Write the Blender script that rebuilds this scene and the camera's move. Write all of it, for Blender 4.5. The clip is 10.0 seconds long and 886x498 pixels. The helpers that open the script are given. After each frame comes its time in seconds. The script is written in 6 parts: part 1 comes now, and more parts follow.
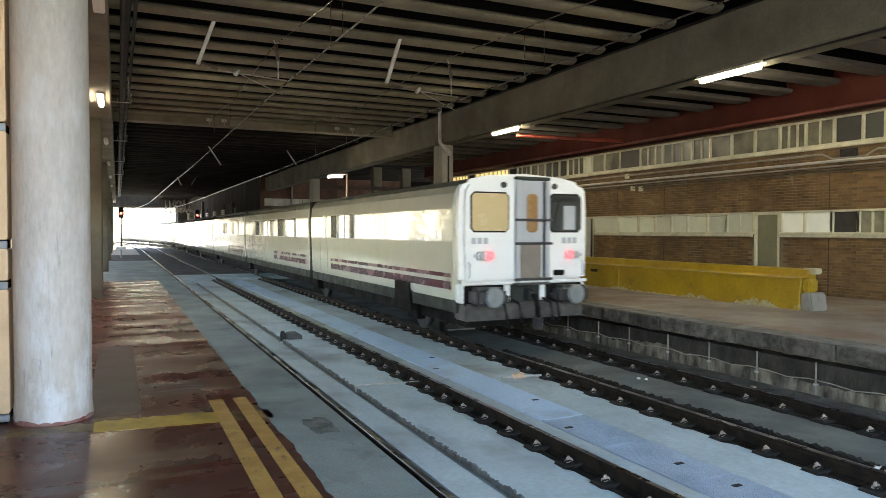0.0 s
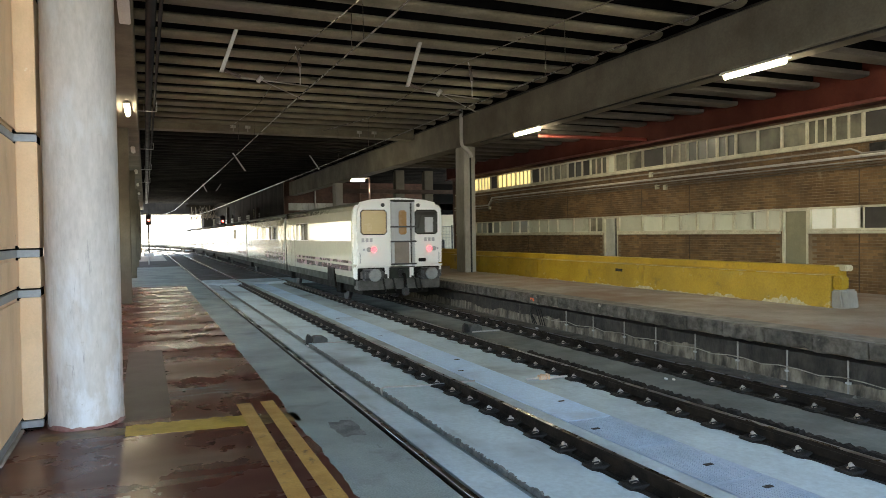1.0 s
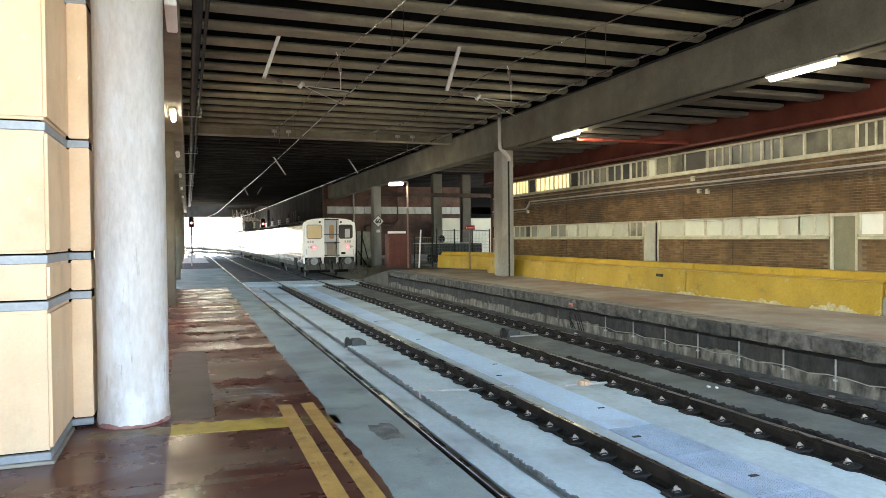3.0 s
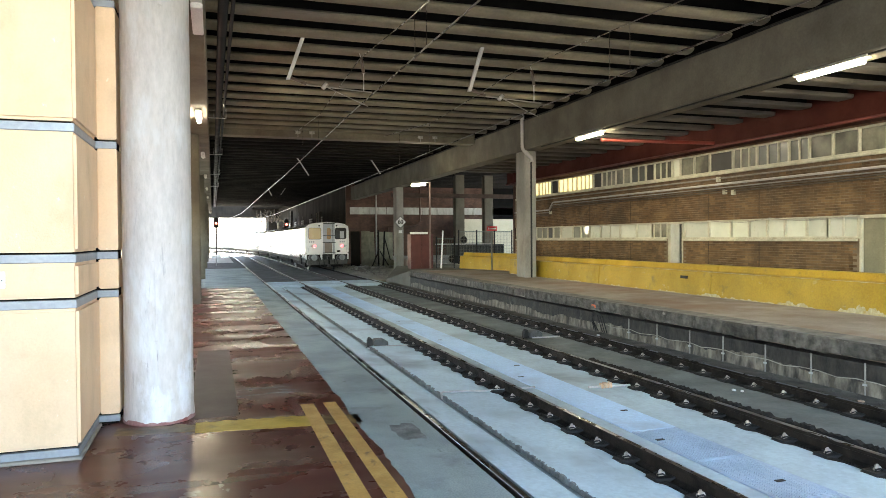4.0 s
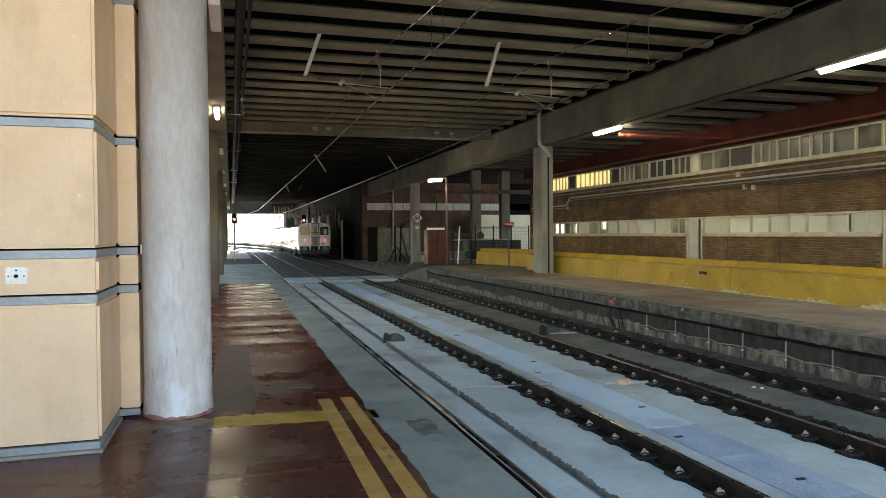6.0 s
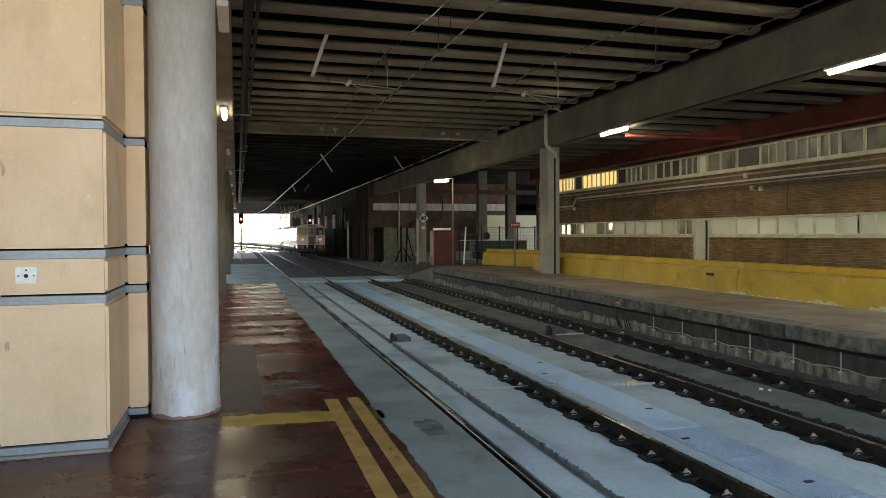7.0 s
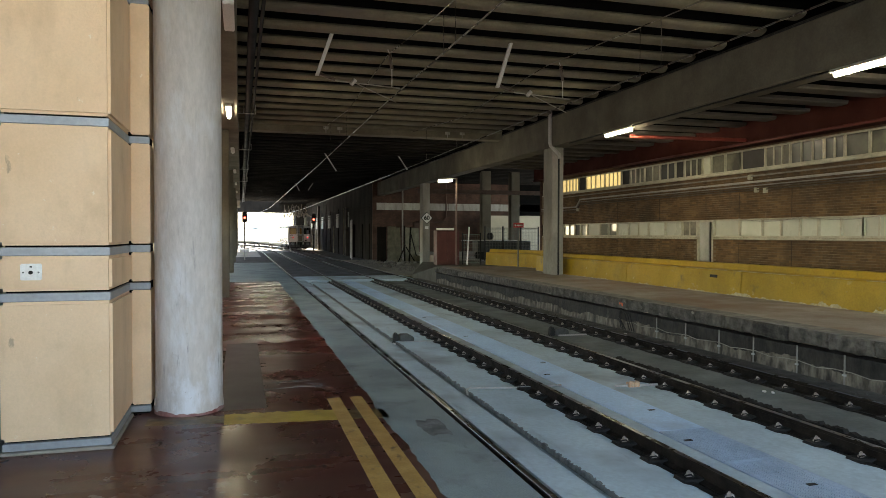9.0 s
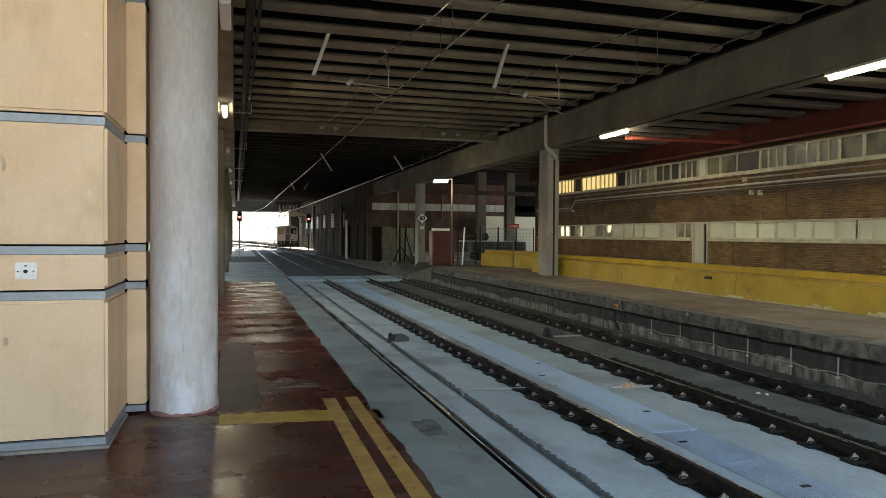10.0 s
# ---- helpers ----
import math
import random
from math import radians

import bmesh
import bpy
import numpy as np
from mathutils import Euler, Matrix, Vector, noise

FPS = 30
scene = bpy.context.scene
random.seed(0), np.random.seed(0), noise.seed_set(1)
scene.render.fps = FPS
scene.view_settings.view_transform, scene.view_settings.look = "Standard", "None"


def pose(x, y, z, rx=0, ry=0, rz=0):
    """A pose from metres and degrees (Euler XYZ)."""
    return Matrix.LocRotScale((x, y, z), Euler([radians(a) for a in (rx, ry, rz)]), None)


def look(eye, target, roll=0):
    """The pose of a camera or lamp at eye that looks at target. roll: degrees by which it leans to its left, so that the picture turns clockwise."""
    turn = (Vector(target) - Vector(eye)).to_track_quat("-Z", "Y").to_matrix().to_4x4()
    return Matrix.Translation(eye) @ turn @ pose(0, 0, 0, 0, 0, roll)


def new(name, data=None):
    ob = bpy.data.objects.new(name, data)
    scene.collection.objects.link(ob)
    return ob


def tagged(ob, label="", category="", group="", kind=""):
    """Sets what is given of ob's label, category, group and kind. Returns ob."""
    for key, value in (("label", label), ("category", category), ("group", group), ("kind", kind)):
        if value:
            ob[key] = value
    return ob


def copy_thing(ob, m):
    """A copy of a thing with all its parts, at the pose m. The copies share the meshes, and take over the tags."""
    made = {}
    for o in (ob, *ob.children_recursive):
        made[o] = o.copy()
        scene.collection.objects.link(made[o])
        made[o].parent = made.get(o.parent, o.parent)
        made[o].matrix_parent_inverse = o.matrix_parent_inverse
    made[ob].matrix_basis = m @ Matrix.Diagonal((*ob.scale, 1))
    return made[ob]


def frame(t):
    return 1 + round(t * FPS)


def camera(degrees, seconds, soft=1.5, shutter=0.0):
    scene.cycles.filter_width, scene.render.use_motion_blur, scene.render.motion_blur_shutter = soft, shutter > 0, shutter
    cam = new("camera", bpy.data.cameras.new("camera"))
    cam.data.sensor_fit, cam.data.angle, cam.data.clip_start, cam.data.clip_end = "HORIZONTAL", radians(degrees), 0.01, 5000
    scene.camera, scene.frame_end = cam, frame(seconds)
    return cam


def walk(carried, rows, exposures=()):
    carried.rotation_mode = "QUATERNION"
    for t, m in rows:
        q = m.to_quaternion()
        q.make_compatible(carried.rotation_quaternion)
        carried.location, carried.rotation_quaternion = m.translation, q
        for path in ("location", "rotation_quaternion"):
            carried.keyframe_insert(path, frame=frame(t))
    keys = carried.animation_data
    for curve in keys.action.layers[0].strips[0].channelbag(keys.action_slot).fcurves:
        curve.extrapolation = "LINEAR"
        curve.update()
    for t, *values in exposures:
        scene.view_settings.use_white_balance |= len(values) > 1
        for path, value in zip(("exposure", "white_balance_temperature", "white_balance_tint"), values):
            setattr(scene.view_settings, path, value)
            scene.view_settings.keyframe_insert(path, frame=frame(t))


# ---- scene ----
cam = camera(65.1, 10.0, soft=0.5, shutter=0.4)
PATH = [
    (0, (-4.295, 0.75, 2.247), (-3.446, 2.56, 2.195), 0.1),
    (0.5, (-4.302, 0.745, 2.253), (-3.493, 2.573, 2.202), -0.5),
    (1, (-4.302, 0.742, 2.25), (-3.514, 2.579, 2.204), -0.8),
    (1.5, (-4.311, 0.759, 2.255), (-3.542, 2.605, 2.214), -0.9),
    (2, (-4.322, 0.745, 2.256), (-3.569, 2.598, 2.219), -0.9),
    (2.5, (-4.338, 0.741, 2.268), (-3.613, 2.605, 2.231), -0.7),
    (4, (-4.338, 0.744, 2.262), (-3.708, 2.642, 2.23), -0.4),
    (4.5, (-4.352, 0.755, 2.259), (-3.737, 2.658, 2.221), -0.3),
    (5, (-4.342, 0.764, 2.258), (-3.74, 2.671, 2.215), -0.5),
    (5.5, (-4.333, 0.76, 2.259), (-3.739, 2.67, 2.215), -0.5),
    (7, (-4.351, 0.752, 2.267), (-3.783, 2.669, 2.224), -0.3),
    (7.5, (-4.368, 0.753, 2.274), (-3.798, 2.67, 2.233), -0.2),
    (8, (-4.366, 0.761, 2.268), (-3.799, 2.678, 2.232), -0.3),
    (8.5, (-4.354, 0.76, 2.268), (-3.793, 2.679, 2.235), -0.1),
    (9, (-4.356, 0.753, 2.264), (-3.797, 2.672, 2.221), 0.1),
    (9.5, (-4.367, 0.752, 2.272), (-3.799, 2.669, 2.227), 0.3),
    (10, (-4.372, 0.753, 2.269), (-3.799, 2.669, 2.227), 0.4),
]
EXPOSURES = [(0, 3.34, 7500, 9), (0.5, 3.26, 7500, 9), (1, 3.34, 7500, 9), (1.5, 3.57, 7450, 9), (2.5, 3.95, 7250, 9), (4, 4.04, 7200, 9), (4.5, 3.92, 7200, 9), (5.5, 3.42, 7250, 9), (7.5, 2.86, 7600, 9), (10, 2.86, 7600, 9)]
walk(cam, [(t, look(eye, target, roll)) for t, eye, target, roll in PATH], EXPOSURES)

# ---- light ----
world = bpy.data.worlds.new("sky")
scene.world = world
world.use_nodes = True
wn = world.node_tree
sky = wn.nodes.new("ShaderNodeTexSky")
sky.sky_type, sky.sun_disc = "NISHITA", False
sky.sun_elevation, sky.sun_rotation = radians(56), radians(-69)
wn.nodes["Background"].inputs[1].default_value = 0.15
wn.links.new(sky.outputs[0], wn.nodes["Background"].inputs[0])

sun = new("sun", bpy.data.lights.new("sun", "SUN"))
sun.data.energy, sun.data.angle, sun.data.color = 3.0, radians(0.5), (1.0, 0.95, 0.86)
sun.matrix_world = look((-40, 15, 65), (0, 0, 0))


# ---- materials ----
def mat(name, c1, c2, rough=0.7, scale=1.5, fine=30.0, bump=0.25, metal=0.0, stretch=(1, 1, 1), rvar=0.15, dirt=None, dirt_scale=0.8, dirt_at=0.58, emit=None, power=0.0, spec=0.5, piece=0.0, grain_amp=0.1, dirt_soft=0.06, dirt_detail=8.0):
    """A surface with two colours mixed by coarse noise, fine grain in colour and relief, and stains of a third colour."""
    m = bpy.data.materials.new(name)
    m.use_nodes = True
    t = m.node_tree
    b = t.nodes["Principled BSDF"]
    tc = t.nodes.new("ShaderNodeTexCoord")
    mp = t.nodes.new("ShaderNodeMapping")
    mp.inputs["Scale"].default_value = stretch
    t.links.new(tc.outputs["Object"], mp.inputs[0])

    def nz(s, detail=5.0):
        n = t.nodes.new("ShaderNodeTexNoise")
        n.inputs["Scale"].default_value, n.inputs["Detail"].default_value = s, detail
        n.inputs["Roughness"].default_value = 0.62
        t.links.new(mp.outputs[0], n.inputs["Vector"])
        return n

    def mix(a, c, f, kind="MIX"):
        n = t.nodes.new("ShaderNodeMix")
        n.data_type, n.blend_type = "RGBA", kind
        for sock, v in ((n.inputs[6], a), (n.inputs[7], c), (n.inputs[0], f)):
            if isinstance(v, (tuple, float, int)):
                sock.default_value = (*v, 1) if isinstance(v, tuple) else v
            else:
                t.links.new(v, sock)
        return n.outputs[2]

    def ramp(src, lo, hi, a=0.0, c=1.0):
        n = t.nodes.new("ShaderNodeMapRange")
        n.inputs[1].default_value, n.inputs[2].default_value = lo, hi
        n.inputs[3].default_value, n.inputs[4].default_value = a, c
        t.links.new(src, n.inputs[0])
        return n.outputs[0]

    big, small = nz(scale), nz(fine, 3.0)
    col = mix(c1, c2, ramp(big.outputs[0], 0.35, 0.65))
    grain = t.nodes.new("ShaderNodeMapRange")
    grain.inputs[1].default_value, grain.inputs[2].default_value = 0.3, 0.7
    grain.inputs[3].default_value, grain.inputs[4].default_value = 1 - grain_amp, 1 + grain_amp
    t.links.new(small.outputs[0], grain.inputs[0])
    comb = t.nodes.new("ShaderNodeCombineColor")
    for k in range(3):
        t.links.new(grain.outputs[0], comb.inputs[k])
    col = mix(col, comb.outputs[0], 1.0, "MULTIPLY")
    if piece:
        info = t.nodes.new("ShaderNodeObjectInfo")
        pr = ramp(info.outputs["Random"], 0, 1, 1 - piece, 1 + piece)
        pc = t.nodes.new("ShaderNodeCombineColor")
        for k in range(3):
            t.links.new(pr, pc.inputs[k])
        col = mix(col, pc.outputs[0], 1.0, "MULTIPLY")
    if dirt:
        d = nz(dirt_scale, dirt_detail)
        col = mix(col, dirt, ramp(d.outputs[0], dirt_at - dirt_soft, dirt_at + dirt_soft + 0.04, 0, 0.85))
    t.links.new(col, b.inputs["Base Color"])
    t.links.new(ramp(big.outputs[0], 0.3, 0.7, max(0.03, rough - rvar), min(1, rough + rvar)), b.inputs["Roughness"])
    b.inputs["Metallic"].default_value = metal
    b.inputs["Specular IOR Level"].default_value = spec
    if bump:
        bp = t.nodes.new("ShaderNodeBump")
        bp.inputs["Strength"].default_value, bp.inputs["Distance"].default_value = bump, 0.02
        t.links.new(bp.outputs[0], b.inputs["Coat Normal"])
        t.links.new(small.outputs[0], bp.inputs["Height"])
        t.links.new(bp.outputs[0], b.inputs["Normal"])
    if emit:
        b.inputs["Emission Color"].default_value = (*emit, 1)
        b.inputs["Emission Strength"].default_value = power
    return m


def brick_mat(name, axis, c1=(0.20, 0.115, 0.06), c2=(0.115, 0.064, 0.034)):
    """Red-brown brickwork in running bond; axis: the horizontal direction of the wall."""
    m = mat(name, c1, c2, rough=0.85, scale=0.9, fine=25, bump=0.3)
    t = m.node_tree
    b = t.nodes["Principled BSDF"]
    tc = t.nodes.new("ShaderNodeTexCoord")
    sep, com = t.nodes.new("ShaderNodeSeparateXYZ"), t.nodes.new("ShaderNodeCombineXYZ")
    t.links.new(tc.outputs["Object"], sep.inputs[0])
    t.links.new(sep.outputs[axis], com.inputs[0])
    t.links.new(sep.outputs["Z"], com.inputs[1])
    br = t.nodes.new("ShaderNodeTexBrick")
    br.inputs["Scale"].default_value = 1.0
    br.inputs["Brick Width"].default_value, br.inputs["Row Height"].default_value = 0.25, 0.075
    br.inputs["Mortar Size"].default_value = 0.008
    br.inputs["Color1"].default_value = (0.9, 0.85, 0.8, 1)
    br.inputs["Color2"].default_value = (1.25, 1.15, 1.05, 1)
    br.inputs["Mortar"].default_value = (0.55, 0.6, 0.65, 1)
    t.links.new(com.outputs[0], br.inputs["Vector"])
    mx = t.nodes.new("ShaderNodeMix")
    mx.data_type, mx.blend_type = "RGBA", "MULTIPLY"
    mx.inputs[0].default_value = 1.0
    old = b.inputs["Base Color"].links[0].from_socket
    t.links.new(old, mx.inputs[6])
    t.links.new(br.outputs[0], mx.inputs[7])
    t.links.new(mx.outputs[2], b.inputs["Base Color"])
    bp = t.nodes.new("ShaderNodeBump")
    bp.inputs["Strength"].default_value, bp.inputs["Distance"].default_value, bp.invert = 0.6, 0.01, True
    t.links.new(br.outputs[1], bp.inputs["Height"])
    t.links.new(bp.outputs[0], b.inputs["Normal"])
    return m


def glow(name, color, power):
    return mat(name, color, color, rough=0.4, bump=0, emit=color, power=power)


def glass_mat(name, tint, rough=0.04, coat=0.15):
    """Window glass seen from outside against a dark or curtained room."""
    m = bpy.data.materials.new(name)
    m.use_nodes = True
    b = m.node_tree.nodes["Principled BSDF"]
    b.inputs["Base Color"].default_value = (*tint, 1)
    b.inputs["Roughness"].default_value = rough
    b.inputs["Coat Weight"].default_value = coat
    b.inputs["Coat Roughness"].default_value = 0.02
    return m


def overlay(m, color, scale, stretch, lo, hi, amount, detail=6.0, low=None):
    """Streaks, scuffs or flakes of another colour over a surface; low: they thin out from the first height to the second."""
    t = m.node_tree
    b = t.nodes["Principled BSDF"]
    tc, mp, nz, mr, mx = (t.nodes.new(k) for k in ("ShaderNodeTexCoord", "ShaderNodeMapping", "ShaderNodeTexNoise", "ShaderNodeMapRange", "ShaderNodeMix"))
    mp.inputs["Scale"].default_value = stretch
    mp.inputs["Location"].default_value = (3.7 * scale, 1.3, 0.4 * scale)
    nz.inputs["Scale"].default_value, nz.inputs["Detail"].default_value, nz.inputs["Roughness"].default_value = scale, detail, 0.65
    t.links.new(tc.outputs["Object"], mp.inputs[0])
    t.links.new(mp.outputs[0], nz.inputs["Vector"])
    mr.inputs[1].default_value, mr.inputs[2].default_value, mr.inputs[4].default_value = lo, hi, amount
    t.links.new(nz.outputs[0], mr.inputs[0])
    fac = mr.outputs[0]
    if low:
        sep, hr, mul = (t.nodes.new(k) for k in ("ShaderNodeSeparateXYZ", "ShaderNodeMapRange", "ShaderNodeMath"))
        mul.operation = "MULTIPLY"
        hr.inputs[1].default_value, hr.inputs[2].default_value, hr.inputs[3].default_value, hr.inputs[4].default_value = low[0], low[1], 1.0, 0.0
        t.links.new(tc.outputs["Object"], sep.inputs[0])
        t.links.new(sep.outputs["Z"], hr.inputs[0])
        t.links.new(hr.outputs[0], mul.inputs[0])
        t.links.new(fac, mul.inputs[1])
        fac = mul.outputs[0]
    mx.data_type = "RGBA"
    t.links.new(b.inputs["Base Color"].links[0].from_socket, mx.inputs[6])
    mx.inputs[7].default_value = (*color, 1)
    t.links.new(fac, mx.inputs[0])
    t.links.new(mx.outputs[2], b.inputs["Base Color"])


CONCRETE = mat("soot_concrete", (0.145, 0.13, 0.098), (0.096, 0.086, 0.064), rough=0.9, scale=0.7, fine=18, bump=0.4, dirt=(0.07, 0.06, 0.05), dirt_scale=0.4, dirt_at=0.6)
PIER = mat("grey_pier_concrete", (0.33, 0.31, 0.275), (0.25, 0.235, 0.205), rough=0.8, scale=1.2, fine=18, bump=0.2, stretch=(1, 1, 0.4), dirt=(0.17, 0.155, 0.13), dirt_scale=1.0, dirt_at=0.6)
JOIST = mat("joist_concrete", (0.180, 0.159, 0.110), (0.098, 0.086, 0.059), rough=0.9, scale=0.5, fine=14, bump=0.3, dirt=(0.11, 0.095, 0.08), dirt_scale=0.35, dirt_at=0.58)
# Second darker copy of JOIST, dimmed to show the bay in shade.
JOIST_BAY = mat("shaded_bay_joist", (0.10, 0.09, 0.075), (0.055, 0.049, 0.04), rough=0.9, scale=0.5, fine=14, bump=0.3)
# Darker copy of JOIST: shade of the far ceiling put into its colour.
JOIST_FAR = mat("shaded_joist", (0.020, 0.018, 0.0155), (0.011, 0.010, 0.009), spec=0.1, rough=0.95, scale=0.5, fine=14, bump=0.3)
# Soot taken down to near black, so the gaps between joists carry their shade.
SOFFIT = mat("soot_and_shade_black", (0.008, 0.0075, 0.007), (0.005, 0.005, 0.005), spec=0.02, rough=0.95, bump=0.2)
COLUMN = mat("grey_painted_column", (0.57, 0.535, 0.52), (0.48, 0.455, 0.45), rough=0.6, scale=2.0, fine=22, bump=0.35, stretch=(1, 1, 0.3), dirt=(0.64, 0.655, 0.69), dirt_scale=2.6, dirt_at=0.58, grain_amp=0.1)
overlay(COLUMN, (0.72, 0.74, 0.80), 3.0, (1, 1, 0.5), 0.48, 0.62, 0.8, low=(0.9, 2.2))
overlay(COLUMN, (0.17, 0.17, 0.185), 9.0, (1.6, 1.6, 0.22), 0.60, 0.70, 0.75, low=(1.2, 3.2))
overlay(COLUMN, (0.30, 0.30, 0.32), 5.0, (1.6, 1.6, 0.1), 0.62, 0.74, 0.5)
overlay(COLUMN, (0.40, 0.37, 0.35), 9.0, (1, 1, 1), 0.66, 0.72, 0.6)
PILLAR = mat("apricot_render", (0.82, 0.605, 0.41), (0.77, 0.555, 0.365), rough=0.8, scale=1.2, fine=45, bump=0.2, dirt=(0.66, 0.46, 0.29), dirt_scale=1.5, dirt_at=0.66, grain_amp=0.035)
overlay(PILLAR, (0.58, 0.42, 0.27), 1.8, (1, 1, 0.45), 0.5, 0.72, 0.6)
overlay(PILLAR, (0.90, 0.82, 0.72), 11.0, (1, 1, 0.8), 0.665, 0.72, 0.6)
overlay(PILLAR, (0.30, 0.22, 0.16), 6.0, (1, 1, 0.45), 0.68, 0.74, 0.6)
METAL_STRIP = mat("grey_blue_strip", (0.25, 0.275, 0.31), (0.31, 0.335, 0.37), rough=0.45, fine=20, bump=0.08, metal=0.3)
SLAB = mat("track_slab_concrete", (0.495, 0.615, 0.65), (0.40, 0.495, 0.525), rough=0.75, scale=0.7, fine=16, bump=0.3, dirt=(0.25, 0.27, 0.28), dirt_scale=0.5, dirt_at=0.58)
overlay(SLAB, (0.20, 0.235, 0.245), 1.6, (1.5, 0.35, 1), 0.58, 0.72, 0.6)
overlay(SLAB, (0.13, 0.14, 0.14), 7.0, (1, 1, 1), 0.70, 0.76, 0.7)
SLAB_DIRTY = mat("dirty_track_slab", (0.145, 0.175, 0.168), (0.082, 0.098, 0.093), rough=0.8, scale=0.9, fine=16, bump=0.35, dirt=(0.10, 0.105, 0.10), dirt_scale=0.7, dirt_at=0.56)
GUARD = mat("worn_strip_concrete", (0.32, 0.325, 0.30), (0.15, 0.155, 0.145), rough=0.8, scale=3, fine=25, bump=0.3)
LIP = mat("crumbled_mortar", (0.19, 0.20, 0.19), (0.09, 0.094, 0.09), rough=0.9, scale=8, bump=0.5)
ASPHALT = mat("worn_asphalt", (0.285, 0.345, 0.335), (0.195, 0.237, 0.229), grain_amp=0.28, rough=0.6, scale=0.7, fine=60, bump=0.5, dirt=(0.09, 0.095, 0.092), dirt_scale=0.9, dirt_at=0.62)
overlay(ASPHALT, (0.06, 0.063, 0.06), 6.0, (1, 0.5, 1), 0.66, 0.74, 0.7)
GRIME = mat("oily_grime", (0.022, 0.020, 0.018), (0.012, 0.011, 0.010), rough=0.8, scale=4, fine=40, bump=0.6, spec=0.2)
STEEL = mat("rail_steel_brown", (0.024, 0.018, 0.014), (0.010, 0.008, 0.007), spec=0.1, rough=0.75, scale=4, fine=60, bump=0.25)
RAILTOP = mat("rail_running_surface", (0.16, 0.165, 0.175), (0.09, 0.093, 0.10), rough=0.28, rvar=0.05, scale=2, fine=50, bump=0.02, metal=1.0)
BOLT = mat("zinc_fastening", (0.50, 0.43, 0.38), (0.30, 0.24, 0.20), rough=0.5, scale=15, fine=60, bump=0.2, metal=0.3)
PLATE = mat("dark_base_plate", (0.022, 0.021, 0.021), (0.014, 0.013, 0.012), rough=0.6, spec=0.25, scale=6, fine=50, bump=0.3)
BLUE = mat("pale_blue_cover", (0.53, 0.73, 0.90), (0.48, 0.66, 0.82), rough=0.6, scale=0.8, fine=25, bump=0.15, dirt=(0.34, 0.44, 0.54), dirt_scale=0.7, dirt_at=0.6, piece=0.02)
GRATING = mat("grey_blue_grating", (0.38, 0.49, 0.60), (0.31, 0.40, 0.50), rough=0.5, scale=2, fine=30, bump=0.1)
COPING = mat("coping_stone", (0.12, 0.107, 0.09), (0.035, 0.031, 0.027), rough=0.9, scale=5.5, fine=18, bump=0.7, dirt=(0.16, 0.155, 0.14), dirt_scale=2.2, dirt_at=0.66, piece=0.25)
overlay(COPING, (0.30, 0.275, 0.235), 6.0, (1, 1, 0.8), 0.65, 0.72, 0.8)
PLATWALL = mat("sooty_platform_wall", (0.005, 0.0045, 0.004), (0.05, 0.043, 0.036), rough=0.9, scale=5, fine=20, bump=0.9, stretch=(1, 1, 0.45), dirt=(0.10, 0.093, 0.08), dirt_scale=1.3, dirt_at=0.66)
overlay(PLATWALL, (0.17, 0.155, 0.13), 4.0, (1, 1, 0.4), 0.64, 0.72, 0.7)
PLATTOP = mat("platform_paving", (0.30, 0.265, 0.225), (0.215, 0.185, 0.155), rough=0.7, scale=0.7, fine=30, bump=0.3, dirt=(0.235, 0.15, 0.10), dirt_scale=0.35, dirt_at=0.52)
DIRT = mat("dusty_ballast", (0.15, 0.135, 0.11), (0.075, 0.068, 0.055), rough=0.95, scale=3, fine=35, bump=1.0)
EARTH = mat("pale_dusty_earth", (0.30, 0.265, 0.205), (0.19, 0.168, 0.13), rough=0.95, scale=1.5, fine=25, bump=0.8)
DARKBED = mat("dark_track_bed", (0.075, 0.072, 0.07), (0.05, 0.048, 0.046), rough=0.8, scale=1, fine=30, bump=0.5)
YELLOW = mat("yellow_barrier_paint", (0.40, 0.25, 0.010), (0.31, 0.19, 0.010), rough=0.6, scale=1.0, fine=25, bump=0.2, dirt=(0.17, 0.125, 0.03), dirt_scale=2.5, dirt_at=0.64, grain_amp=0.12)
overlay(YELLOW, (0.47, 0.40, 0.23), 3.2, (1, 0.7, 1), 0.63, 0.69, 0.75, low=(0.75, 1.5))
overlay(YELLOW, (0.22, 0.15, 0.02), 1.4, (1, 0.5, 0.4), 0.52, 0.75, 0.6)
YELLOW_LINE = mat("yellow_floor_paint", (0.52, 0.31, 0.085), (0.42, 0.245, 0.07), rough=0.55, scale=3, fine=40, bump=0.15, dirt=(0.22, 0.17, 0.09), dirt_scale=5, dirt_at=0.66)
overlay(YELLOW_LINE, (0.10, 0.06, 0.045), 5.0, (1, 0.6, 1), 0.60, 0.70, 0.8)
FLAKE = mat("flaked_yellow_paint", (0.50, 0.45, 0.32), (0.36, 0.29, 0.15), rough=0.85, scale=9, fine=40, bump=0.4, dirt=(0.33, 0.21, 0.02), dirt_scale=7, dirt_at=0.6)
PEEL = mat("bare_patch", (0.46, 0.42, 0.30), (0.36, 0.32, 0.22), rough=0.85, scale=4, fine=30, bump=0.4)
BRICK = brick_mat("brown_brick", "Y")
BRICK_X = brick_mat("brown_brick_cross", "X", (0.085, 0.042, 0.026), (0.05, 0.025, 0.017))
WHITE_FRAME = mat("dull_white_frame", (0.56, 0.535, 0.41), (0.41, 0.39, 0.295), rough=0.6, scale=3, bump=0.1)
